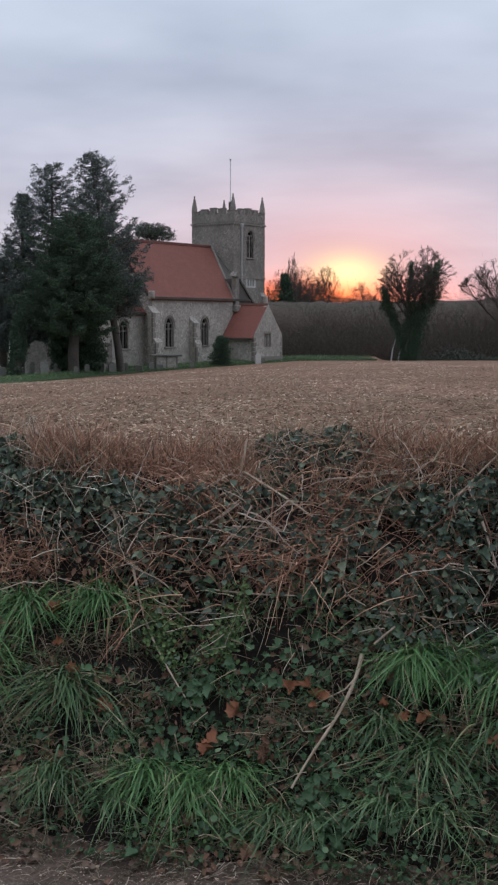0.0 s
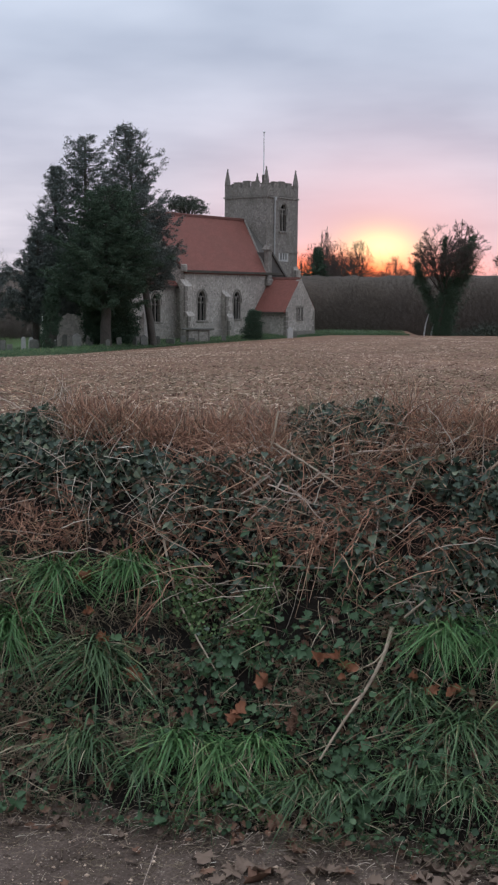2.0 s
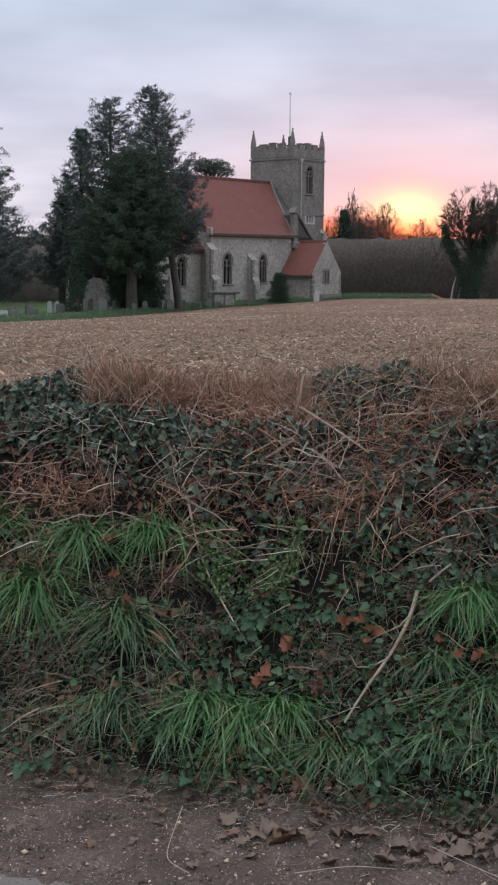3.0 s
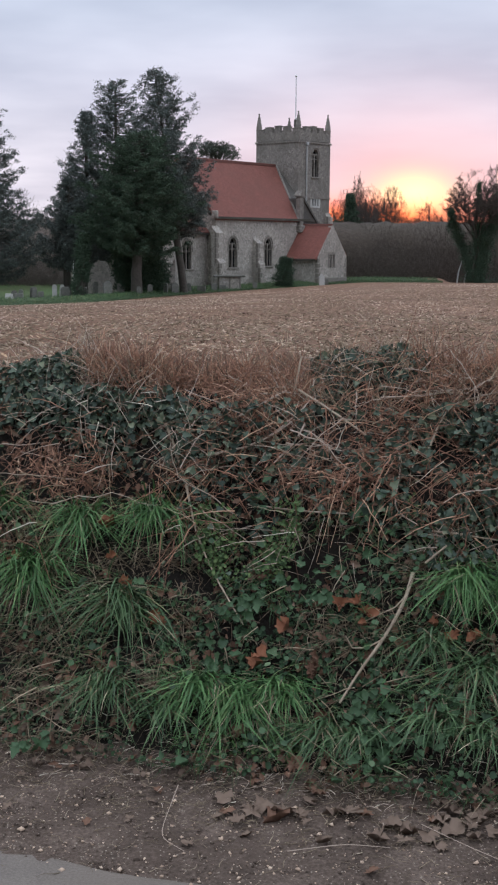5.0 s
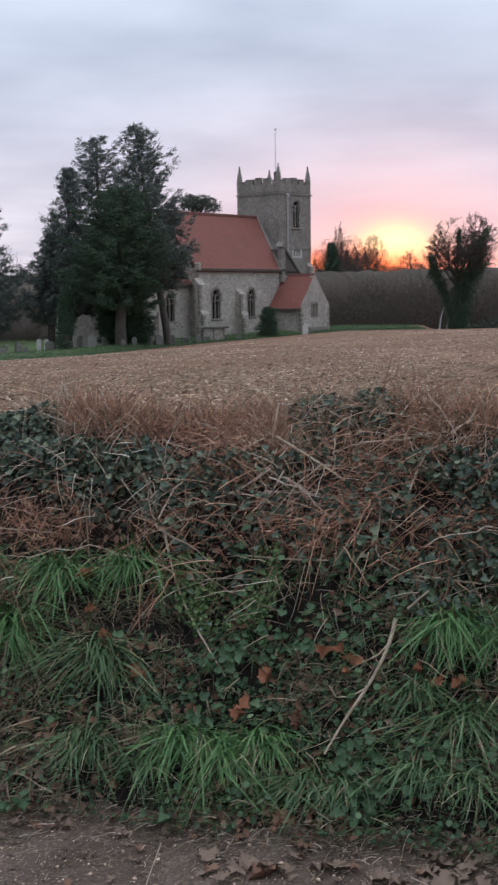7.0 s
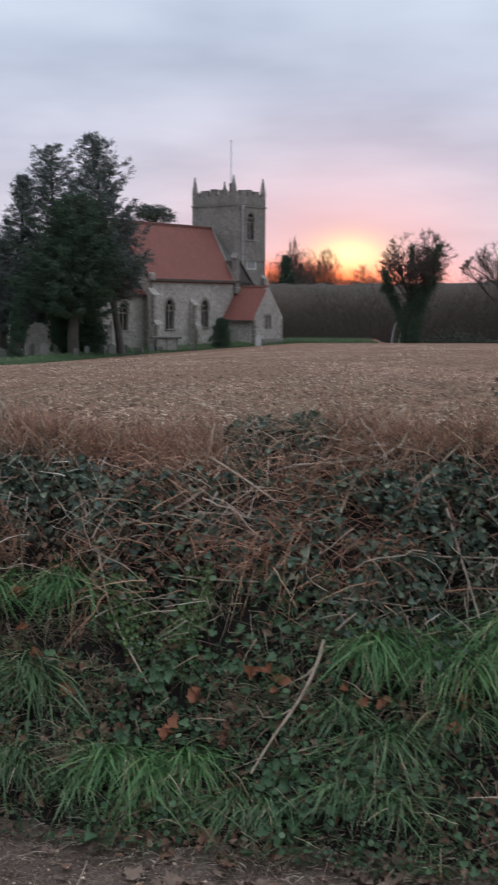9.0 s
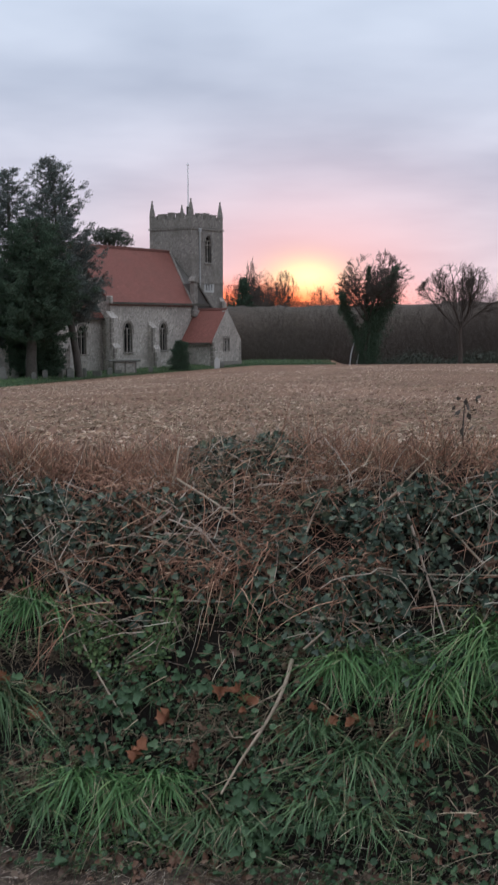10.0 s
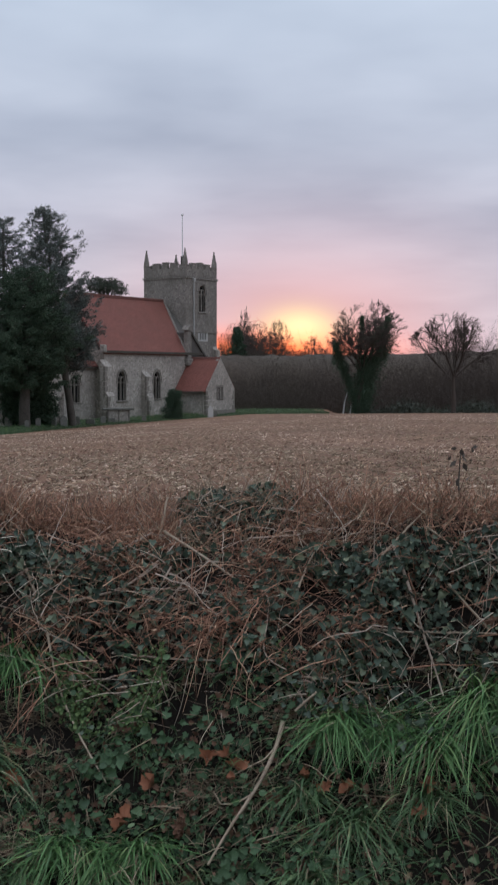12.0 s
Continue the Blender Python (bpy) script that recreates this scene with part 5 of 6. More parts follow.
IVY_LEAF = fan([(0, -0.42), (0.30, -0.50), (0.52, -0.12), (0.30, 0.02), (0.26, 0.22), (0, 0.62), (-0.26, 0.22), (-0.30, 0.02), (-0.52, -0.12), (-0.30, -0.50)], 0.16)
ROUND_LEAF = fan([(0, -0.45), (0.36, -0.34), (0.48, 0.05), (0.28, 0.40), (0, 0.48), (-0.28, 0.40), (-0.48, 0.05), (-0.36, -0.34)], 0.12)
OAK_LEAF = fan([(0, -0.6), (0.10, -0.42), (0.30, -0.40), (0.20, -0.18), (0.46, -0.10), (0.28, 0.10), (0.42, 0.28), (0.20, 0.34), (0.16, 0.56), (0, 0.64), (-0.16, 0.56), (-0.22, 0.34), (-0.42, 0.26), (-0.26, 0.10), (-0.46, -0.12), (-0.2, -0.2), (-0.28, -0.42), (-0.10, -0.42)], 0.22)
MAPLE_LEAF = fan([(0, -0.5), (0.20, -0.36), (0.50, -0.34), (0.34, -0.10), (0.60, 0.10), (0.34, 0.12), (0.28, 0.30), (0.12, 0.28), (0, 0.64), (-0.12, 0.28), (-0.28, 0.30), (-0.34, 0.12), (-0.60, 0.10), (-0.34, -0.10), (-0.50, -0.34), (-0.20, -0.36)], 0.24)


def outward(k, jitter, lean=(0, 0, 0.15)):
    return FACE + np.array(lean) + rng.normal(0, jitter, (k, 3))


X0, X1 = -3.4, 3.8


def leaves(name, template, p, size, spread_n, mat, label, category, lean=(0, 0, 0.15)):
    heap = Heap()
    heap.many(*template, bases(rng, outward(len(p), spread_n, lean), size(len(p))), p)
    return tagged(linked(name, heap.mesh(name), mat), label, category, kind="stuff")


def stems(name, p, ways, lengths, radii, mat, label, category, steps=4, sag=0.3, wobble=0.25):
    v, f = tubes(p, ways, lengths, radii, rng, steps, 3, sag, wobble)
    return tagged(linked(name, quick(name, v, f), mat), label, category, kind="stuff")


# ivy: dense on the upper face and in humps on the crest
p = np.concatenate([
    on_bank(23000, X0, X1, 3.86, 4.34, 0.0, 0.15, 0.22, -0.06, (1.7, 3.0), 1.3),
    on_bank(2600, -1.45, -0.58, 4.2, 4.62, 0.02, 0.13), on_bank(900, -0.60, -0.10, 4.12, 4.42, 0.0, 0.09), on_bank(700, 0.28, 0.72, 4.45, 4.8, 0.02, 0.13), on_bank(1300, 0.62, 1.5, 4.02, 4.28, 0.02, 0.13)])
leaves("ivy", IVY_LEAF, p, lambda k: rng.uniform(0.012, 0.032, k), 1.2, IVY, "glossy dark green ivy over the bank", "ivy")
# moss and clover patch
p = np.concatenate([on_bank(3400, -0.12, 0.22, 3.88, 4.05, 0.05, 0.13, 0.3, 0.0, (6, 8), 3.0), on_bank(900, 0.55, 1.3, 3.95, 4.08, 0.0, 0.05), on_bank(700, -0.1, 0.2, 3.45, 3.62, 0.0, 0.07)])
leaves("moss", ROUND_LEAF, p, lambda k: rng.uniform(0.006, 0.014, k), 0.7, MOSS, "yellow-green moss and clover on the bank", "moss")
# small herbs and clover low down
p = np.concatenate([on_bank(20000, X0, X1, 3.40, 4.02, 0.0, 0.07, 0.22, 0.0, (2.6, 3.6), 5.1), on_bank(2600, X0, X1, 3.95, 4.2, 0.0, 0.06, 0.25, 0.1, (2.6, 3.6), 9.1), on_bank(1800, 0.0, 0.45, 3.5, 3.85, 0.0, 0.07)])
leaves("ground_herbs", ROUND_LEAF, p, lambda k: rng.uniform(0.008, 0.020, k), 0.7, HERB, "small-leaved green herbs on the bank", "herb")
p = on_bank(4200, X0, X1, 3.40, 3.98, 0.02, 0.10, 0.25, 0.1, (2.0, 3.0), 7.7)
leaves("nettles", IVY_LEAF, p, lambda k: rng.uniform(0.012, 0.034, k), 0.9, HERB, "soft green lobed leaves on the bank", "herb")
p = on_bank(5200, X0, X1, 3.42, 4.02, 0.04, 0.13, 0.12, 0.12, (5.5, 7.5), 51.0)
leaves("leafy_clumps", ROUND_LEAF, p, lambda k: rng.uniform(0.010, 0.026, k), 0.75, HERB, "leafy green clumps standing off the bank", "herb", (0, 0, 0.4))
p = on_bank(5500, X0, X1, 3.42, 4.02, 0.03, 0.13, 0.12, 0.12, (5.0, 6.5), 63.0)
k = len(p)
stems("curling_grass", p, rng.normal(0, 1, (k, 3)) * (1, 0.6, 0.5) + (0, -0.3, 0.5), rng.uniform(0.04, 0.13, k), rng.uniform(0.0008, 0.0016, k), GRASS, "thin curling grass between the herbs", "grass", 5, 0.9, 0.25)
# dead leaves caught in the growth
p = on_bank(8000, X0, X1, 3.40, 4.3, 0.0, 0.06)
leaves("leaf_litter", OAK_LEAF, p, lambda k: rng.uniform(0.012, 0.034, k), 0.7, DEADLEAF, "withered brown leaf litter on the bank", "leaf litter")
# russet stalks and dead stems
p = np.concatenate([on_bank(5200, X0, X1, 4.2, 4.8, 0.0, 0.05, 0.2, 0.06, (2.6, 2.6), 2.9), on_bank(2600, -0.55, 0.26, 4.36, 4.72, 0.02, 0.10), on_bank(2600, 0.66, 1.9, 4.34, 4.76, 0.02, 0.10)])
k = len(p)
stems("dead_stalks", p, np.column_stack([rng.normal(0, 0.65, k), rng.normal(-0.15, 0.45, k), np.ones(k)]), rng.uniform(0.04, 0.17, k), rng.uniform(0.001, 0.0026, k), RUSSET, "upright russet dead stalks on the crest", "stalks", 3, 0.1)
p = np.concatenate([on_bank(1500, -0.6, 0.6, 4.36, 4.8, 0.02, 0.12), on_bank(1500, 0.6, 1.9, 4.32, 4.76, 0.02, 0.12)])
k = len(p)
stems("bleached_stalks", p, np.column_stack([rng.normal(0, 0.8, k), rng.normal(-0.2, 0.4, k), np.ones(k)]), rng.uniform(0.03, 0.10, k), rng.uniform(0.0012, 0.0028, k), STRAW, "bleached broken stalks on the crest", "stalks", 3, 0.1)
p = np.concatenate([on_bank(6200, X0, X1, 3.88, 4.65, 0.04, 0.15, 0.14, 0.11, (3.4, 4.2), 12.2), on_bank(700, -0.1, 0.75, 4.0, 4.6, 0.06, 0.17)])
k = len(p)
stems("bramble_stems", p, rng.normal(0, 1, (k, 3)) * (1, 0.45, 0.75) + (0, -0.25, -0.1), rng.uniform(0.06, 0.26, k), rng.uniform(0.0009, 0.0024, k), RUSSET, "tangled russet bramble stems", "bramble", 5, 0.2, 0.14)
p = on_bank(5600, X0, X1, 3.9, 4.65, 0.04, 0.15, 0.18, 0.05, (3.0, 3.6), 31.0)
k = len(p)
stems("pale_stems", p, rng.normal(0, 1, (k, 3)) * (1, 0.45, 0.9) + (0, -0.25, -0.1), rng.uniform(0.05, 0.21, k), rng.uniform(0.0009, 0.0024, k), CANE, "tangled pale brown dead stems", "stems", 5, 0.14, 0.12)
p = on_bank(8500, X0, X1, 3.40, 4.05, 0.0, 0.08)
k = len(p)
stems("dead_grass", p, rng.normal(0, 1, (k, 3)) * (1, 0.5, 0.7) + (0, -0.3, 0.0), rng.uniform(0.025, 0.10, k), rng.uniform(0.0009, 0.002, k), WITHERED, "withered grass matted over the bank", "grass", 4, 0.5, 0.15)
p = on_bank(2400, X0, X1, 3.42, 4.6, 0.03, 0.12)
k = len(p)
stems("dry_stems", p, rng.normal(0, 1, (k, 3)) * (1, 0.4, 0.6) + (0, -0.3, -0.1), rng.uniform(0.04, 0.17, k), rng.uniform(0.001, 0.0024, k), STRAW, "thin dry stems over the bank", "stems", 5, 0.15, 0.12)
p = on_bank(9000, X0, X1, 4.55, 6.0, 0.0, 0.04, 0.4, -0.05, (1.5, 1.5), 3.3)
k = len(p)
stems("stubble", p, np.column_stack([rng.normal(0, 0.6, k), rng.normal(0, 0.6, k), np.ones(k)]), rng.uniform(0.03, 0.13, k), rng.uniform(0.0013, 0.003, k), STRAW, "bleached stubble along the field edge", "stubble", 3, 0.2)
p = on_bank(4200, X0, X1, 4.25, 4.75, 0.02, 0.08, 0.25, 0.0, (2.2, 2.8), 17.0)
k = len(p)
stems("crest_stems", p, rng.normal(0, 1, (k, 3)) * (0.8, 0.5, 0.6) + (0, -0.2, 0.5), rng.uniform(0.06, 0.2, k), rng.uniform(0.0009, 0.0024, k), CANE, "pale dead stems along the crest", "stems", 4, 0.12, 0.12)
# soft grass between, drooping down the bank
p = on_bank(13000, X0, X1, 3.40, 4.05, 0.0, 0.06, 0.3, -0.05, (2.4, 3.0), 21.0)
k = len(p)
stems("fine_grass", p, np.column_stack([rng.normal(0, 0.6, k), rng.normal(-0.6, 0.4, k), np.full(k, 0.8)]), rng.uniform(0.04, 0.15, k), rng.uniform(0.001, 0.0021, k), DARKGRASS, "fine drooping grass on the bank", "grass", 4, 0.7, 0.2)

# the same growth, thinner, further along the lane
for x0, x1 in ((-16.0, X0), (X1, 16.0)):
    p = on_bank(9000, x0, x1, 3.45, 4.7, 0.0, 0.08)
    leaves("bank_growth", IVY_LEAF, p, lambda k: rng.uniform(0.04, 0.09, k), 0.7, HERB, "green growth on the bank along the lane", "herb")
    p = on_bank(2500, x0, x1, 3.8, 4.8, 0.0, 0.1)
    k = len(p)
    stems("bank_stems", p, rng.normal(0, 1, (k, 3)) * (1, 0.45, 0.8) + (0, -0.2, 0.3), rng.uniform(0.1, 0.3, k), rng.uniform(0.002, 0.004, k), RUSSET, "russet dead stems on the bank along the lane", "stems", 4, 0.4, 0.18)

# bramble canes that can be followed one by one
thicket = new("bramble_thicket")
thicket.matrix_world = pose(0, 0, 0)
tagged(thicket, "tangle of arching brown bramble canes on the bank", "bramble")
for i in range(130):
    a = on_bank(1, -1.6, 2.2, 3.95, 4.42, 0.05, 0.15)[0]
    turn = rng.uniform(0, 2 * math.pi)
    length = rng.uniform(0.14, 0.42)
    way = np.array([math.cos(turn), -0.25 + 0.2 * math.sin(turn), 0.55 * math.sin(turn)])
    s = np.linspace(0, 1, 8)
    pts = a + way * (s[:, None] - 0.5) * length
    lift = np.maximum(0, ground_height(pts[:, 0], pts[:, 1]) + 0.05 - pts[:, 2])
    pts[:, 2] += lift * 0.8 + 0.05 * length * np.sin(s * math.pi)
    pts += np.cumsum(rng.normal(0, 0.022 * length, (8, 3)), axis=0)
    r = rng.uniform(0.0012, 0.0030)
    v, f = tube(pts, r * (1 - 0.6 * s), 5)
    linked("cane", quick("cane", v, f), CANE if i % 3 else RUSSET, thicket)


def branch(name, pts, r0, r1, mat, label, forks=(), category="stick"):
    """A fallen stick: knobbly tapered stem with side twigs."""
    p = np.asarray(pts, dtype=float) + FACE * (0.02 if r0 > 0.003 else 0)
    r0, r1 = r0 * 0.8, r1 * 0.8
    t = np.linspace(0, 1, len(p))
    s = np.linspace(0, 1, 14)
    q = np.column_stack([np.interp(s, t, p[:, k]) for k in range(3)])
    q[1:-1] += rng.normal(0, r0 * 0.22, (12, 3))
    for _ in range(3):
        q[1:-1] = 0.5 * q[1:-1] + 0.25 * (q[:-2] + q[2:])
    v, f = tube(q, (r0 + (r1 - r0) * s) * rng.uniform(0.88, 1.14, 14), 7)
    ob = linked(name, quick(name, v, f), mat)
    for fork in forks:
        fv, ff = tube(np.asarray(fork) + FACE * 0.02, np.linspace(r0 * 0.5, r0 * 0.2, len(fork)), 5)
        linked("side_twig", quick("side_twig", fv, ff), mat, ob)
    return tagged(ob, label, category)


def off(p, d=0.08):
    return tuple(np.asarray(p) + FACE * d)


branch("stick", [(0.199, 4.28, 1.055), (0.210, 4.295, 1.12), (0.226, 4.315, 1.195)], 0.0072, 0.005, WEATHERED, "short bleached upright stick in the brambles")
branch("stick", [(0.215, 4.27, 1.08), (0.298, 4.19, 1.035), (0.379, 4.10, 0.99), (0.465, 4.03, 0.935)], 0.0062, 0.0035, WEATHERED, "long bleached stick lying across the brambles")
branch("branch", [(0.549, 3.70, 0.579), (0.527, 3.664, 0.517), (0.484, 3.62, 0.449), (0.431, 3.564, 0.386), (0.374, 3.532, 0.326), (0.308, 3.48, 0.239)], 0.0085, 0.0045, WEATHERED, "long weathered fallen branch on the grassy bank",
       [[(0.439, 3.575, 0.402), (0.394, 3.57, 0.379), (0.352, 3.578, 0.376), (0.333, 3.60, 0.407)], [(0.527, 3.66, 0.52), (0.487, 3.642, 0.485), (0.381, 3.625, 0.44)], [(0.55, 3.695, 0.561), (0.589, 3.684, 0.561), (0.652, 3.715, 0.625)]])
branch("stick", [off((0.60, 3.74, 0.56)), off((0.66, 3.72, 0.62))], 0.005, 0.004, WEATHERED, "broken pale twig on the bank")
branch("stick", [(-0.269, 4.29, 0.993), (-0.217, 4.21, 0.90), (-0.179, 4.13, 0.795), (-0.165, 4.09, 0.745), (-0.146, 4.02, 0.662), (-0.119, 3.945, 0.588), (-0.055, 3.82, 0.495), (0.021, 3.70, 0.41)], 0.0075, 0.0026, WEATHERED, "long drooping brown bramble cane", category="cane")
branch("stick", [(-0.24, 4.25, 0.94), (-0.16, 4.20, 0.90), (-0.09, 4.17, 0.86)], 0.004, 0.002, CANE, "thin side shoot of a bramble cane", category="cane")
branch("stick", [(0.036, 4.12, 0.907), (0.112, 4.135, 0.935), (0.19, 4.16, 0.986), (0.251, 4.23, 1.05)], 0.005, 0.003, CANE, "arching brown bramble cane", category="cane")
branch("stick", [(0.037, 4.02, 0.725), (0.147, 3.965, 0.723), (0.256, 3.915, 0.723), (0.363, 3.866, 0.729)], 0.0045, 0.003, CANE, "pale cane lying along the bank", category="cane")
branch("stick", [(0.525, 4.03, 0.935), (0.539, 3.956, 0.89), (0.517, 3.87, 0.813), (0.494, 3.824, 0.749), (0.576, 3.79, 0.71)], 0.004, 0.0025, CANE, "thin crooked bramble cane", category="cane")
branch("stick", [(0.628, 3.96, 0.927), (0.664, 4.02, 0.994), (0.722, 4.097, 1.06), (0.878, 4.10, 1.099)], 0.005, 0.003, WEATHERED, "bleached cane bent over the crest", category="cane")
branch("stick", [(0.615, 3.77, 0.695), (0.71, 3.752, 0.688), (0.82, 3.742, 0.673)], 0.0052, 0.003, WEATHERED, "bleached stick lying along the bank")
branch("stick", [(0.766, 3.857, 0.852), (0.835, 3.827, 0.83), (0.907, 3.813, 0.817), (1.064, 3.771, 0.821), (1.21, 3.722, 0.826)], 0.005, 0.003, WEATHERED, "long pale cane across the ivy", category="cane")
branch("stick", [(0.942, 3.978, 1.064), (0.971, 3.899, 0.968), (0.995, 3.813, 0.835), (1.016, 3.749, 0.742), (1.03, 3.666, 0.65)], 0.0065, 0.0035, CANE, "long brown cane hanging down the bank", category="cane")
branch("stick", [(1.087, 3.856, 0.964), (1.132, 3.795, 0.906), (1.187, 3.735, 0.838)], 0.0045, 0.003, WEATHERED, "bleached stick in the ivy")
branch("stick", [(0.901, 3.958, 1.036), (0.979, 3.992, 1.104), (1.063, 4.039, 1.173)], 0.005, 0.0032, WEATHERED, "bleached stick leaning on the crest")
branch("stick", [(-0.117, 4.148, 0.865), (-0.02, 4.128, 0.89), (0.076, 4.125, 0.913), (0.157, 4.159, 0.97), (0.216, 4.189, 1.016)], 0.0055, 0.003, CANE, "brown bramble cane across the ivy", category="cane")
branch("stick", [(0.001, 4.207, 0.993), (0.082, 4.226, 1.037), (0.171, 4.279, 1.077)], 0.0048, 0.003, CANE, "brown bramble cane below the crest", category="cane")
branch("stick", [(1.058, 4.001, 1.12), (1.116, 3.942, 1.076), (1.129, 3.865, 0.985)], 0.004, 0.0025, WEATHERED, "pale bent bramble cane", category="cane")
branch("stick", [(0.231, 4.146, 0.98), (0.187, 4.096, 0.914), (0.109, 4.064, 0.844)], 0.0042, 0.0028, CANE, "brown cane lying in the brambles", category="cane")
branch("stick", [(1.026, 3.762, 0.756), (1.113, 3.755, 0.809), (1.216, 3.731, 0.821)], 0.0042, 0.0026, RUSSET, "russet bramble cane across the bank", category="cane")
branch("stick", [(0.491, 4.178, 1.067), (0.639, 4.154, 1.078), (0.788, 4.122, 1.108)], 0.0042, 0.0026, CANE, "pale cane lying along the crest", category="cane")


# grass tufts
def blade_heap(k, length, lean, droop, width):
    """Blades from one root that rise, arch over towards the lane and hang; lean: the way they fall."""
    s = np.linspace(0, 1, 6)
    a = math.pi * 1.5 + rng.normal(0, 0.95, k)
    out = rng.uniform(0.1, 1.2, k)
    ways = np.column_stack([np.cos(a) * out, np.sin(a) * out * 0.7, rng.uniform(0.45, 1.1, k)]) + np.asarray(lean)
    ways /= np.linalg.norm(ways, axis=1, keepdims=True)
    ln = length * rng.uniform(0.45, 1.15, k)
    root = np.column_stack([rng.normal(0, length * 0.2, k), rng.normal(0, length * 0.13, k), rng.normal(0, length * 0.12, k)])
    p = root[:, None] + ways[:, None] * (s[None, :, None] * ln[:, None, None])
    p[:, :, 2] -= (s ** 2.2)[None] * (ln * droop * rng.uniform(0.3, 1.5, k))[:, None]
    p[:, :, 0] += (s ** 2)[None] * (ln * rng.normal(0, 0.38, k))[:, None]
    p[:, :, 1] += (s ** 3)[None] * (ln * rng.normal(0, 0.15, k))[:, None]
    p[:, :, :2] += ways[:, None, :2] * (s ** 2)[None, :, None] * (ln * 0.45)[:, None, None]
    sidew = np.cross(ways, np.column_stack([np.zeros(k), np.zeros(k), np.ones(k)]))
    sidew /= np.linalg.norm(sidew, axis=1, keepdims=True) + 1e-9
    w = (width * rng.uniform(0.6, 1.2, k))[:, None] * (1 - s ** 2.5 * 0.95)[None]
    v = np.stack([p - sidew[:, None] * w[:, :, None], p + sidew[:, None] * w[:, :, None]], axis=2).reshape(-1, 3)
    i = np.arange(5)
    f = np.stack([2 * i, 2 * i + 1, 2 * i + 3, 2 * i + 2], axis=1)
    f = (f[None] + (np.arange(k) * 12)[:, None, None]).reshape(-1, 4)
    return v, f


def tangle(k, size, lean, radius):
    """Dead stems that lie every way over one another."""
    at = rng.normal(0, 1, (k, 3)) * (size * 0.42, size * 0.12, size * 0.3)
    ways = rng.normal(0, 1, (k, 3)) * (1.0, 0.35, 0.65) + np.asarray(lean)
    return tubes(at, ways, size * rng.uniform(0.35, 1.2, k), radius * rng.uniform(0.7, 1.3, k), rng, 5, 3, 0.45, 0.3)


def tuft(x, y, length, k, mat, label, dry=0.12, lean=(-0.08, -0.28, 0.0), droop=0.95):
    z = float(ground_height(x, y))
    ob = linked("grass_tuft", quick("grass_tuft", *blade_heap(k, length, lean, droop, 0.0030)), mat)
    ob.matrix_world = Matrix.Translation(np.array((x, y, z)) + FACE * 0.045)
    linked("dead_growth", quick("dead_growth", *blade_heap(int(k * dry), length * 0.9, lean, droop * 1.1, 0.0018)), STRAW, ob, "straw-coloured dead blades")
    return tagged(ob, label, "grass", "grass tufts on the bank")


for x, y, ln, k, mat, label in TUFTS:
    tuft(x, y, ln * 0.84, int(k * (1.15 if mat is GRASS else 0.75)), mat, label)

for x, y, ln in ((-0.72, 4.12, 0.13), (-0.58, 4.04, 0.13), (-0.34, 4.0, 0.12), (-0.64, 3.82, 0.14), (-0.48, 3.98, 0.12), (-0.18, 3.98, 0.11), (-0.60, 3.90, 0.16), (-0.14, 3.82, 0.13), (0.46, 3.62, 0.14), (-0.66, 3.72, 0.17), (-0.25, 3.62, 0.14), (0.56, 3.74, 0.14), (0.12, 3.50, 0.14), (1.1, 3.75, 0.15), (0.3, 3.66, 0.12), (-0.9, 3.95, 0.16), (0.85, 3.55, 0.16), (-0.55, 3.58, 0.15)):
    ob = linked("withered_tuft", quick("withered_tuft", *tangle(130, ln * 1.1, (0, -0.25, 0.1), 0.0013)), WITHERED)
    ob.matrix_world = pose(x, y, float(ground_height(x, y)) + 0.02)
    tagged(ob, "withered brown grass tuft matted on the bank", "grass", "withered tufts on the bank")


def dead_fern(x, y, size, k, lift=0.09):
    """A collapsed clump of russet fronds: thin drooping stems with narrow side leaves."""
    root = linked("dead_fern", quick("dead_fern", *tangle(k, size, (0, -0.2, -0.3), 0.0014)), RUSSET)
    root.matrix_world = Matrix.Translation(np.array((x, y, float(ground_height(x, y)))) + FACE * lift)
    c = rng.normal(0, 1, (k * 2, 3)) * (size * 0.42, size * 0.2, size * 0.36) + (0, -size * 0.22, -size * 0.25)
    heap = Heap()
    heap.many(LEAF_V * (0.5, 1, 1), LEAF_F, bases(rng, outward(len(c), 0.8), rng.uniform(0.012, 0.034, len(c))), c)
    linked("withered_leaves", heap.mesh("withered_leaves"), RUSSET, root, "curled russet leaflets")
    tagged(root, "collapsed russet dead fern on the bank", "fern", "dead ferns on the bank")


for x, y, size, k in ((0.12, 4.25, 0.15, 120), (0.02, 4.30, 0.13, 80), (0.47, 4.10, 0.15, 120), (0.73, 3.92, 0.13, 100), (0.80, 3.90, 0.12, 80), (-0.68, 4.28, 0.14, 110), (-0.47, 4.27, 0.12, 100), (-0.55, 4.22, 0.11, 70), (0.35, 3.98, 0.11, 80), (-0.05, 4.45, 0.12, 90), (-0.20, 4.48, 0.11, 80), (0.52, 4.20, 0.12, 70),
                      (0.20, 4.05, 0.11, 60), (-0.18, 4.20, 0.11, 70), (1.05, 4.20, 0.13, 80), (1.22, 4.02, 0.12, 80), (0.95, 4.32, 0.12, 70), (-0.95, 4.35, 0.13, 80), (-0.80, 4.12, 0.10, 60)):
    dead_fern(x, y, size * 1.15, int(k * 0.6))

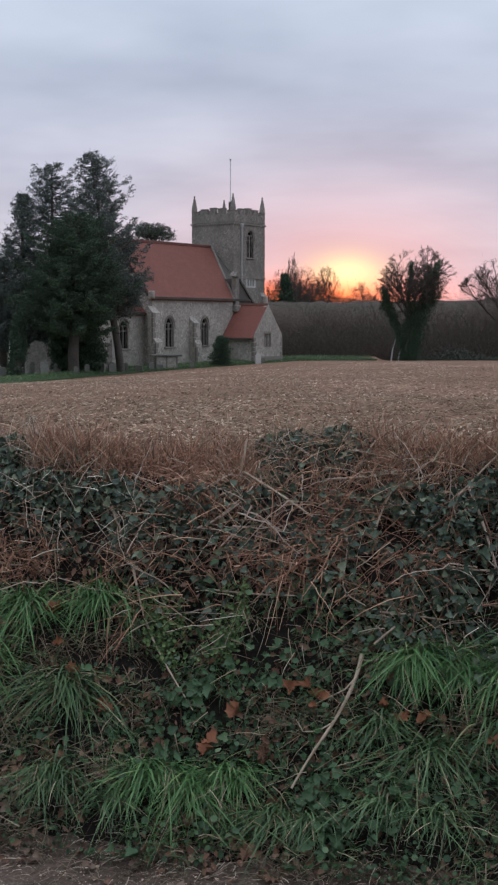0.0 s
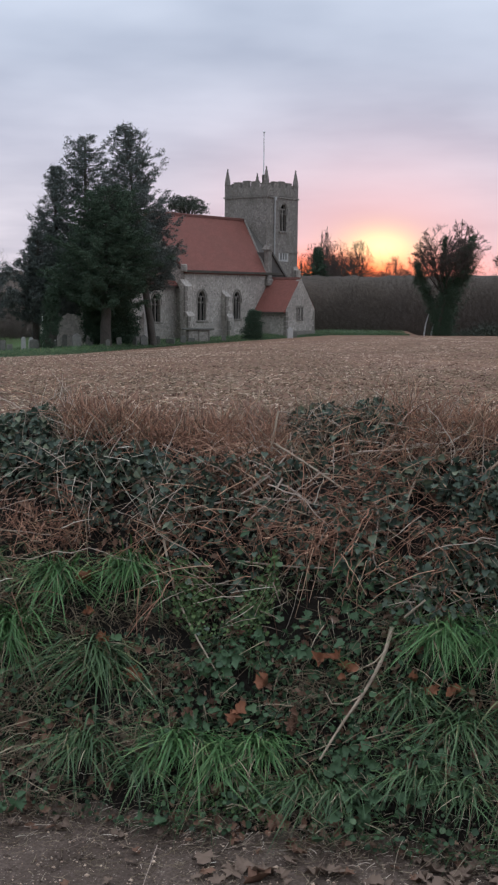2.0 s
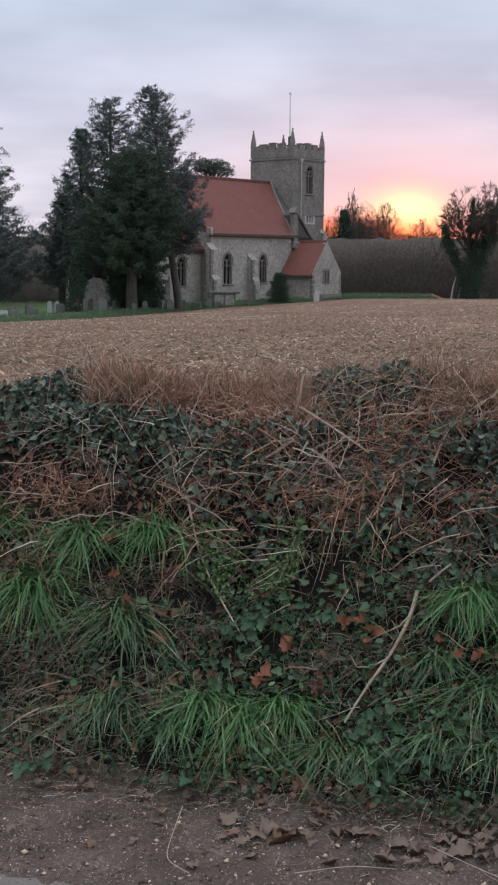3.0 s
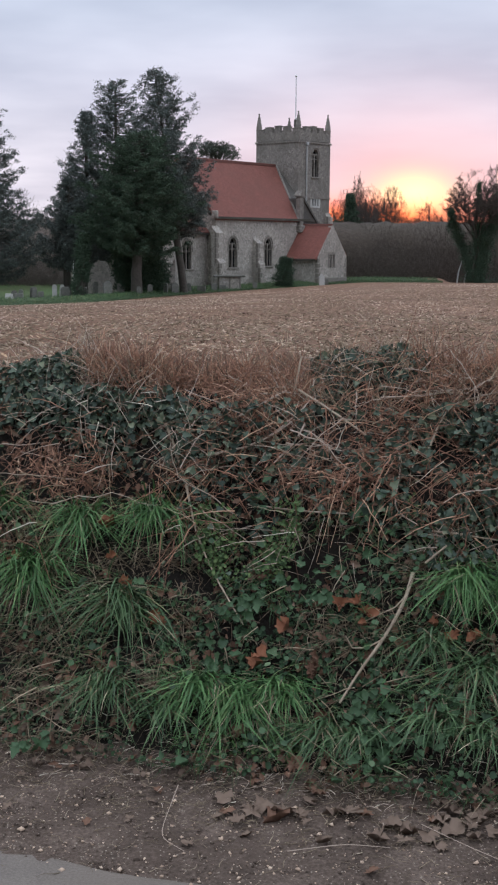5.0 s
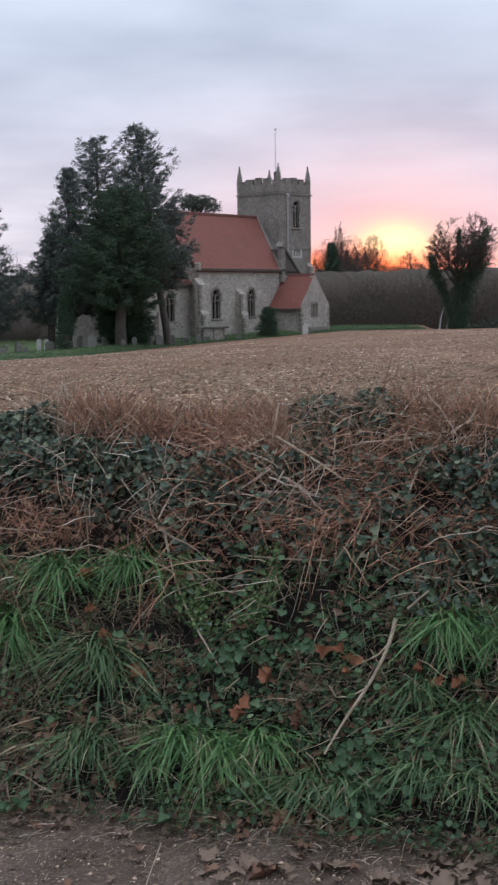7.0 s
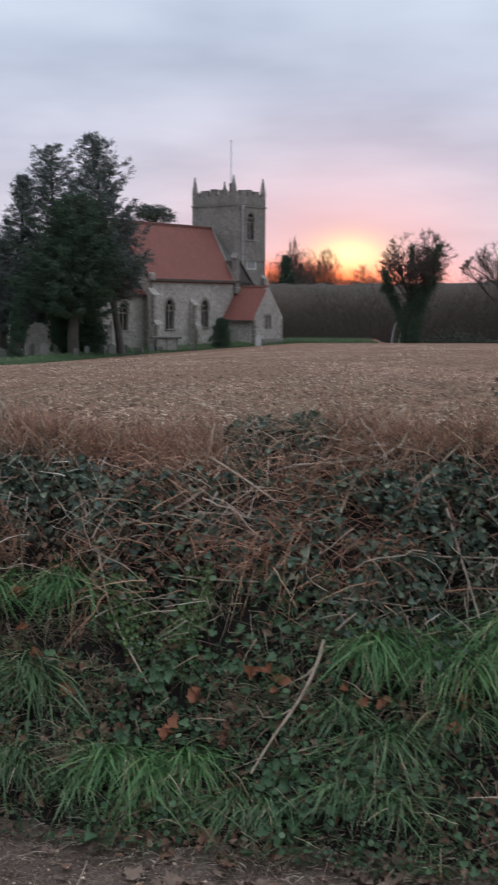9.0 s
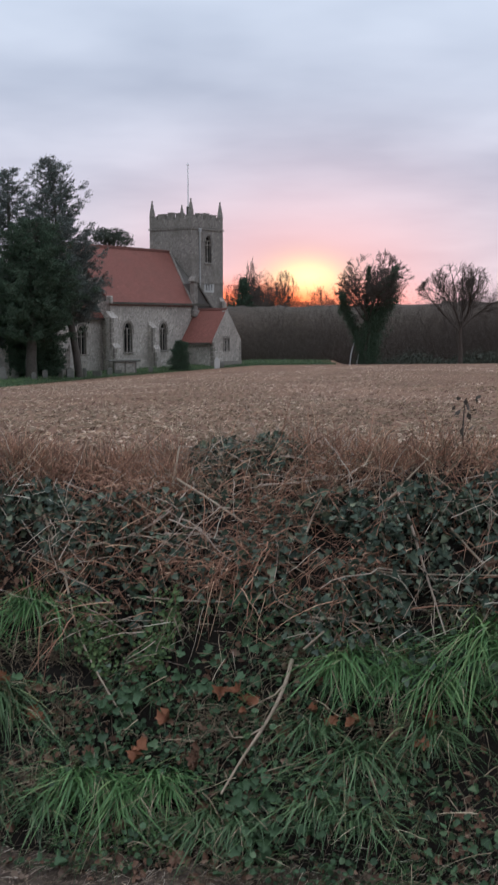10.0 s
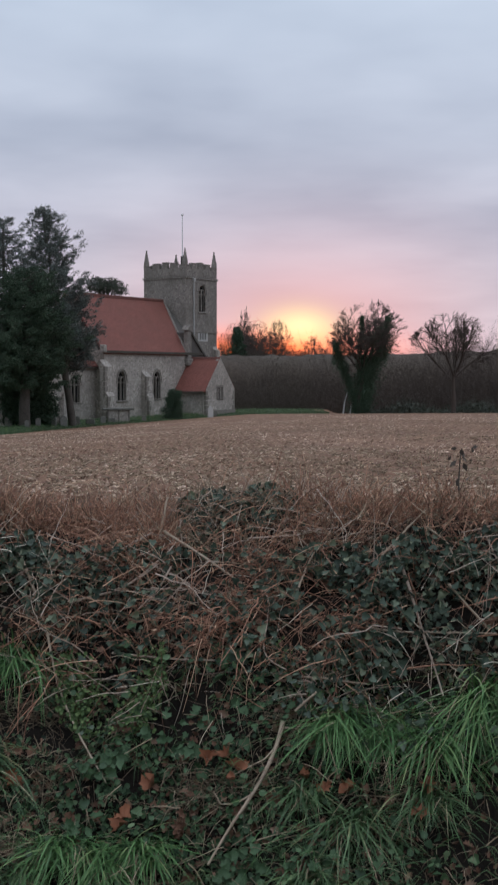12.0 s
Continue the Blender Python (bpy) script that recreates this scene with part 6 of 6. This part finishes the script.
# broad green leaves that stand out
clump = new("ground_ivy_clump")
tagged(clump, "clump of broad fresh green lobed leaves on the bank", "herb")
for cx0, cy0, k in ((0.276, 3.78, 12), (0.30, 3.75, 10), (0.0, 3.79, 9), (0.03, 3.77, 7), (0.0, 3.64, 14), (0.04, 3.645, 10), (0.43, 3.36, 14), (0.39, 3.475, 12), (0.57, 3.36, 12), (-0.60, 3.55, 7), (-0.15, 3.44, 6), (0.48, 3.755, 9), (0.53, 3.775, 9), (0.09, 3.945, 8), (0.40, 3.88, 8), (0.29, 3.81, 6), (0.05, 3.78, 14), (0.40, 3.86, 12), (0.20, 3.84, 10), (0.33, 3.45, 14), (0.46, 3.38, 14), (-0.02, 3.62, 10), (0.6, 3.36, 14), (0.10, 4.02, 10), (0.7, 3.6, 8), (0.45, 3.36, 12), (0.57, 3.40, 12), (0.41, 3.50, 8), (0.72, 3.34, 8), (-0.62, 3.60, 8), (-0.05, 3.70, 8)):
    for _ in range(k):
        x, y = cx0 + rng.normal(0, 0.045), cy0 + rng.normal(0, 0.03)
        p = np.array([[x, y, float(ground_height(x, y))]]) + FACE * rng.uniform(0.05, 0.11)
        tpl = IVY_LEAF if rng.uniform() < 0.5 else MAPLE_LEAF
        b = bases(rng, outward(1, 0.5, (0, 0, 0.2)), np.array([rng.uniform(0.018, 0.040)]))
        linked("leaf", quick("leaf", np.einsum("ij,vj->vi", b[0], tpl[0]) + p[0], tpl[1]), HERB, clump)


# fallen leaves, one by one
def fallen(x, y, size, mat, tpl, label, lift=0.03, flat=False):
    up = np.array([[0, 0, 1.0]]) + rng.normal(0, 0.18, (1, 3)) if flat else outward(1, 0.3)
    b = bases(rng, up, np.array([size]))
    v = np.einsum("ij,vj->vi", b[0], tpl[0] * (1, 1, rng.uniform(0.3, 1.0) if flat else rng.uniform(1.4, 3.2)))
    v = v + rng.normal(0, size * 0.075, v.shape)
    ob = linked("fallen_leaf", quick("fallen_leaf", v, tpl[1]), mat)
    p = np.array((x, y, float(ground_height(x, y)))) + (np.array((0, 0, lift)) if flat else FACE * lift)
    ob.matrix_world = Matrix.Translation(p)
    tagged(ob, label, "leaf", "fallen leaves")


for x, y in ((-0.42, 4.07), (-0.41, 4.075), (-0.396, 3.99), (-0.344, 3.925), (-0.248, 3.82), (-0.22, 3.80), (-0.235, 3.80), (0.163, 3.71), (0.411, 3.68), (0.386, 3.70), (0.334, 3.705), (0.437, 3.675), (0.40, 3.66), (0.663, 3.59), (0.611, 3.625), (0.729, 3.585), (0.086, 3.665), (0.069, 3.65), (0.92, 3.47), (0.95, 3.52), (-0.73, 4.06)):
    fallen(x, y, rng.uniform(0.032, 0.05), ORANGELEAF, MAPLE_LEAF if rng.uniform() < 0.3 else OAK_LEAF, "orange-brown fallen leaf caught on the bank", 0.105)
for i in range(46):
    p = on_bank(1, -1.1, 1.6, 3.45, 3.95)[0]
    fallen(p[0], p[1], rng.uniform(0.028, 0.05), DEADLEAF, OAK_LEAF, "withered brown leaf caught on the bank", 0.07)
for x, y in ((0.068, 3.227), (0.202, 3.237), (0.265, 3.186), (0.308, 3.183), (0.351, 3.169), (0.229, 3.048), (0.378, 3.061), (0.513, 3.052), (0.631, 3.254), (0.629, 3.093), (0.675, 3.151), (0.712, 3.177), (0.633, 3.048), (0.577, 3.075), (-0.032, 3.273), (0.0, 3.157), (0.226, 3.288), (0.172, 3.177), (0.715, 3.236), (0.569, 3.214), (0.60, 3.17), (0.66, 3.20), (0.10, 3.17), (0.13, 3.2), (0.65, 3.12), (0.69, 3.06), (0.74, 3.10), (0.56, 3.13), (0.04, 3.2), (-0.03, 3.2), (0.42, 3.12), (0.46, 3.09), (0.78, 3.15), (0.82, 3.08), (0.9, 3.1), (0.86, 3.02), (0.75, 2.98)):
    fallen(x, y, rng.uniform(0.045, 0.068), GREYLEAF if rng.uniform() < 0.75 else DEADLEAF, OAK_LEAF if rng.uniform() < 0.75 else MAPLE_LEAF, "curled grey-brown oak leaf on the muddy verge", 0.016, True)
for i in range(110):
    x = rng.uniform(-1.3, 1.6)
    q = 3.4 - abs(rng.normal(0, 0.18))
    fallen(x, q - SLANT * x, rng.uniform(0.02, 0.042), GREYLEAF if i % 3 else DEADLEAF, OAK_LEAF, "small dead leaf on the muddy verge", 0.012, True)

for i in range(80):
    p = on_bank(1, -1.2, -0.1, 3.36, 3.62)[0]
    fallen(p[0], p[1], rng.uniform(0.02, 0.042), GREYLEAF, OAK_LEAF if i % 2 else ROUND_LEAF, "grey-brown dead leaf at the foot of the bank", 0.03)

# verge: pebbles, straw and twigs on the mud
for i in range(90):
    x, q = rng.uniform(-1.5, 1.8), rng.uniform(2.76, 3.42)
    size = float(rng.lognormal(-5.35, 0.45))
    ob = linked("pebble", quick("pebble", STONE_V * size * rng.uniform(0.8, 1.2, 3) + rng.normal(0, size * 0.12, STONE_V.shape), STONE_F), FLINTS)
    ob.matrix_world = pose(x, q - SLANT * x, float(ground_height(x, q - SLANT * x)) + size * 0.25, 0, 0, rng.uniform(0, 360))
    tagged(ob, "small pale pebble on the muddy verge", "pebble", "pebbles on the verge")
for x, y, s in ((-0.59, 3.13, 0.014), (-0.45, 2.92, 0.012), (-0.52, 3.02, 0.009), (-0.36, 3.22, 0.010)):
    ob = linked("pebble", quick("pebble", STONE_V * s, STONE_F), FLINTS)
    ob.matrix_world = pose(x, y, float(ground_height(x, y)) + s * 0.3)
    tagged(ob, "chalky white flint on the muddy verge", "pebble", "pebbles on the verge")
heap = Heap()
k = 5200
x, q = rng.uniform(-2.2, 2.6, k), rng.uniform(2.76, 3.45, k)
p = np.column_stack([x, q - SLANT * x, ground_height(x, q - SLANT * x) + 0.001])
heap.many(STONE_V, STONE_F, flat_turns(k, rng.lognormal(-5.9, 0.5, k)), p)
tagged(linked("gravel", heap.mesh("gravel"), FLINTS), "fine grit and gravel on the muddy verge", "gravel", kind="stuff")
heap = Heap()
k = 9000
x, q = rng.uniform(-2.2, 2.6, k), rng.uniform(2.8, 3.5, k)
p = np.column_stack([x, q - SLANT * x, ground_height(x, q - SLANT * x)])
heap.many(STONE_V, STONE_F, flat_turns(k, rng.lognormal(-5.7, 0.5, k).clip(0.002, 0.012)), p)
tagged(linked("mud_crumbs", heap.mesh("mud_crumbs"), VERGE), "crumbs of mud on the verge", "soil", kind="stuff")
k = 2600
x, q = rng.uniform(-1.6, 1.9, k), 3.45 - np.abs(rng.normal(0, 0.25, k))
p = np.column_stack([x, q - SLANT * x, ground_height(x, q - SLANT * x) + 0.006])
stems("verge_straw", p, np.column_stack([rng.normal(0, 1, k), rng.normal(0, 0.7, k), np.abs(rng.normal(0, 0.12, k))]), rng.uniform(0.015, 0.07, k), rng.uniform(0.0007, 0.0015, k), WITHERED, "dead grass and twigs strewn on the verge", "litter", 3, 0.05, 0.4)
for a, b, c in (((0.50, 3.10, 0.05), (0.60, 2.98, 0.05), (0.74, 2.86, 0.04)), ((0.13, 2.97, 0.04), (0.28, 2.99, 0.05), (0.40, 2.99, 0.04)), ((-0.17, 3.32, 0.06), (-0.21, 3.05, 0.04), (-0.14, 2.99, 0.03))):
    branch("stick", [a, b, c], 0.0016, 0.0009, CANE, "thin brown twig lying on the verge")
k = 1700
x, q = rng.uniform(-1.6, 1.9, k), 3.50 - np.abs(rng.normal(0, 0.10, k))
p = np.column_stack([x, q - SLANT * x, ground_height(x, q - SLANT * x) + 0.015])
stems("foot_litter", p, rng.normal(0, 1, (k, 3)) * (1, 0.6, 0.25), rng.uniform(0.015, 0.06, k), rng.uniform(0.0008, 0.0017, k), CANE, "pale broken twigs and stalks at the foot of the bank", "litter", 3, 0.2, 0.3)
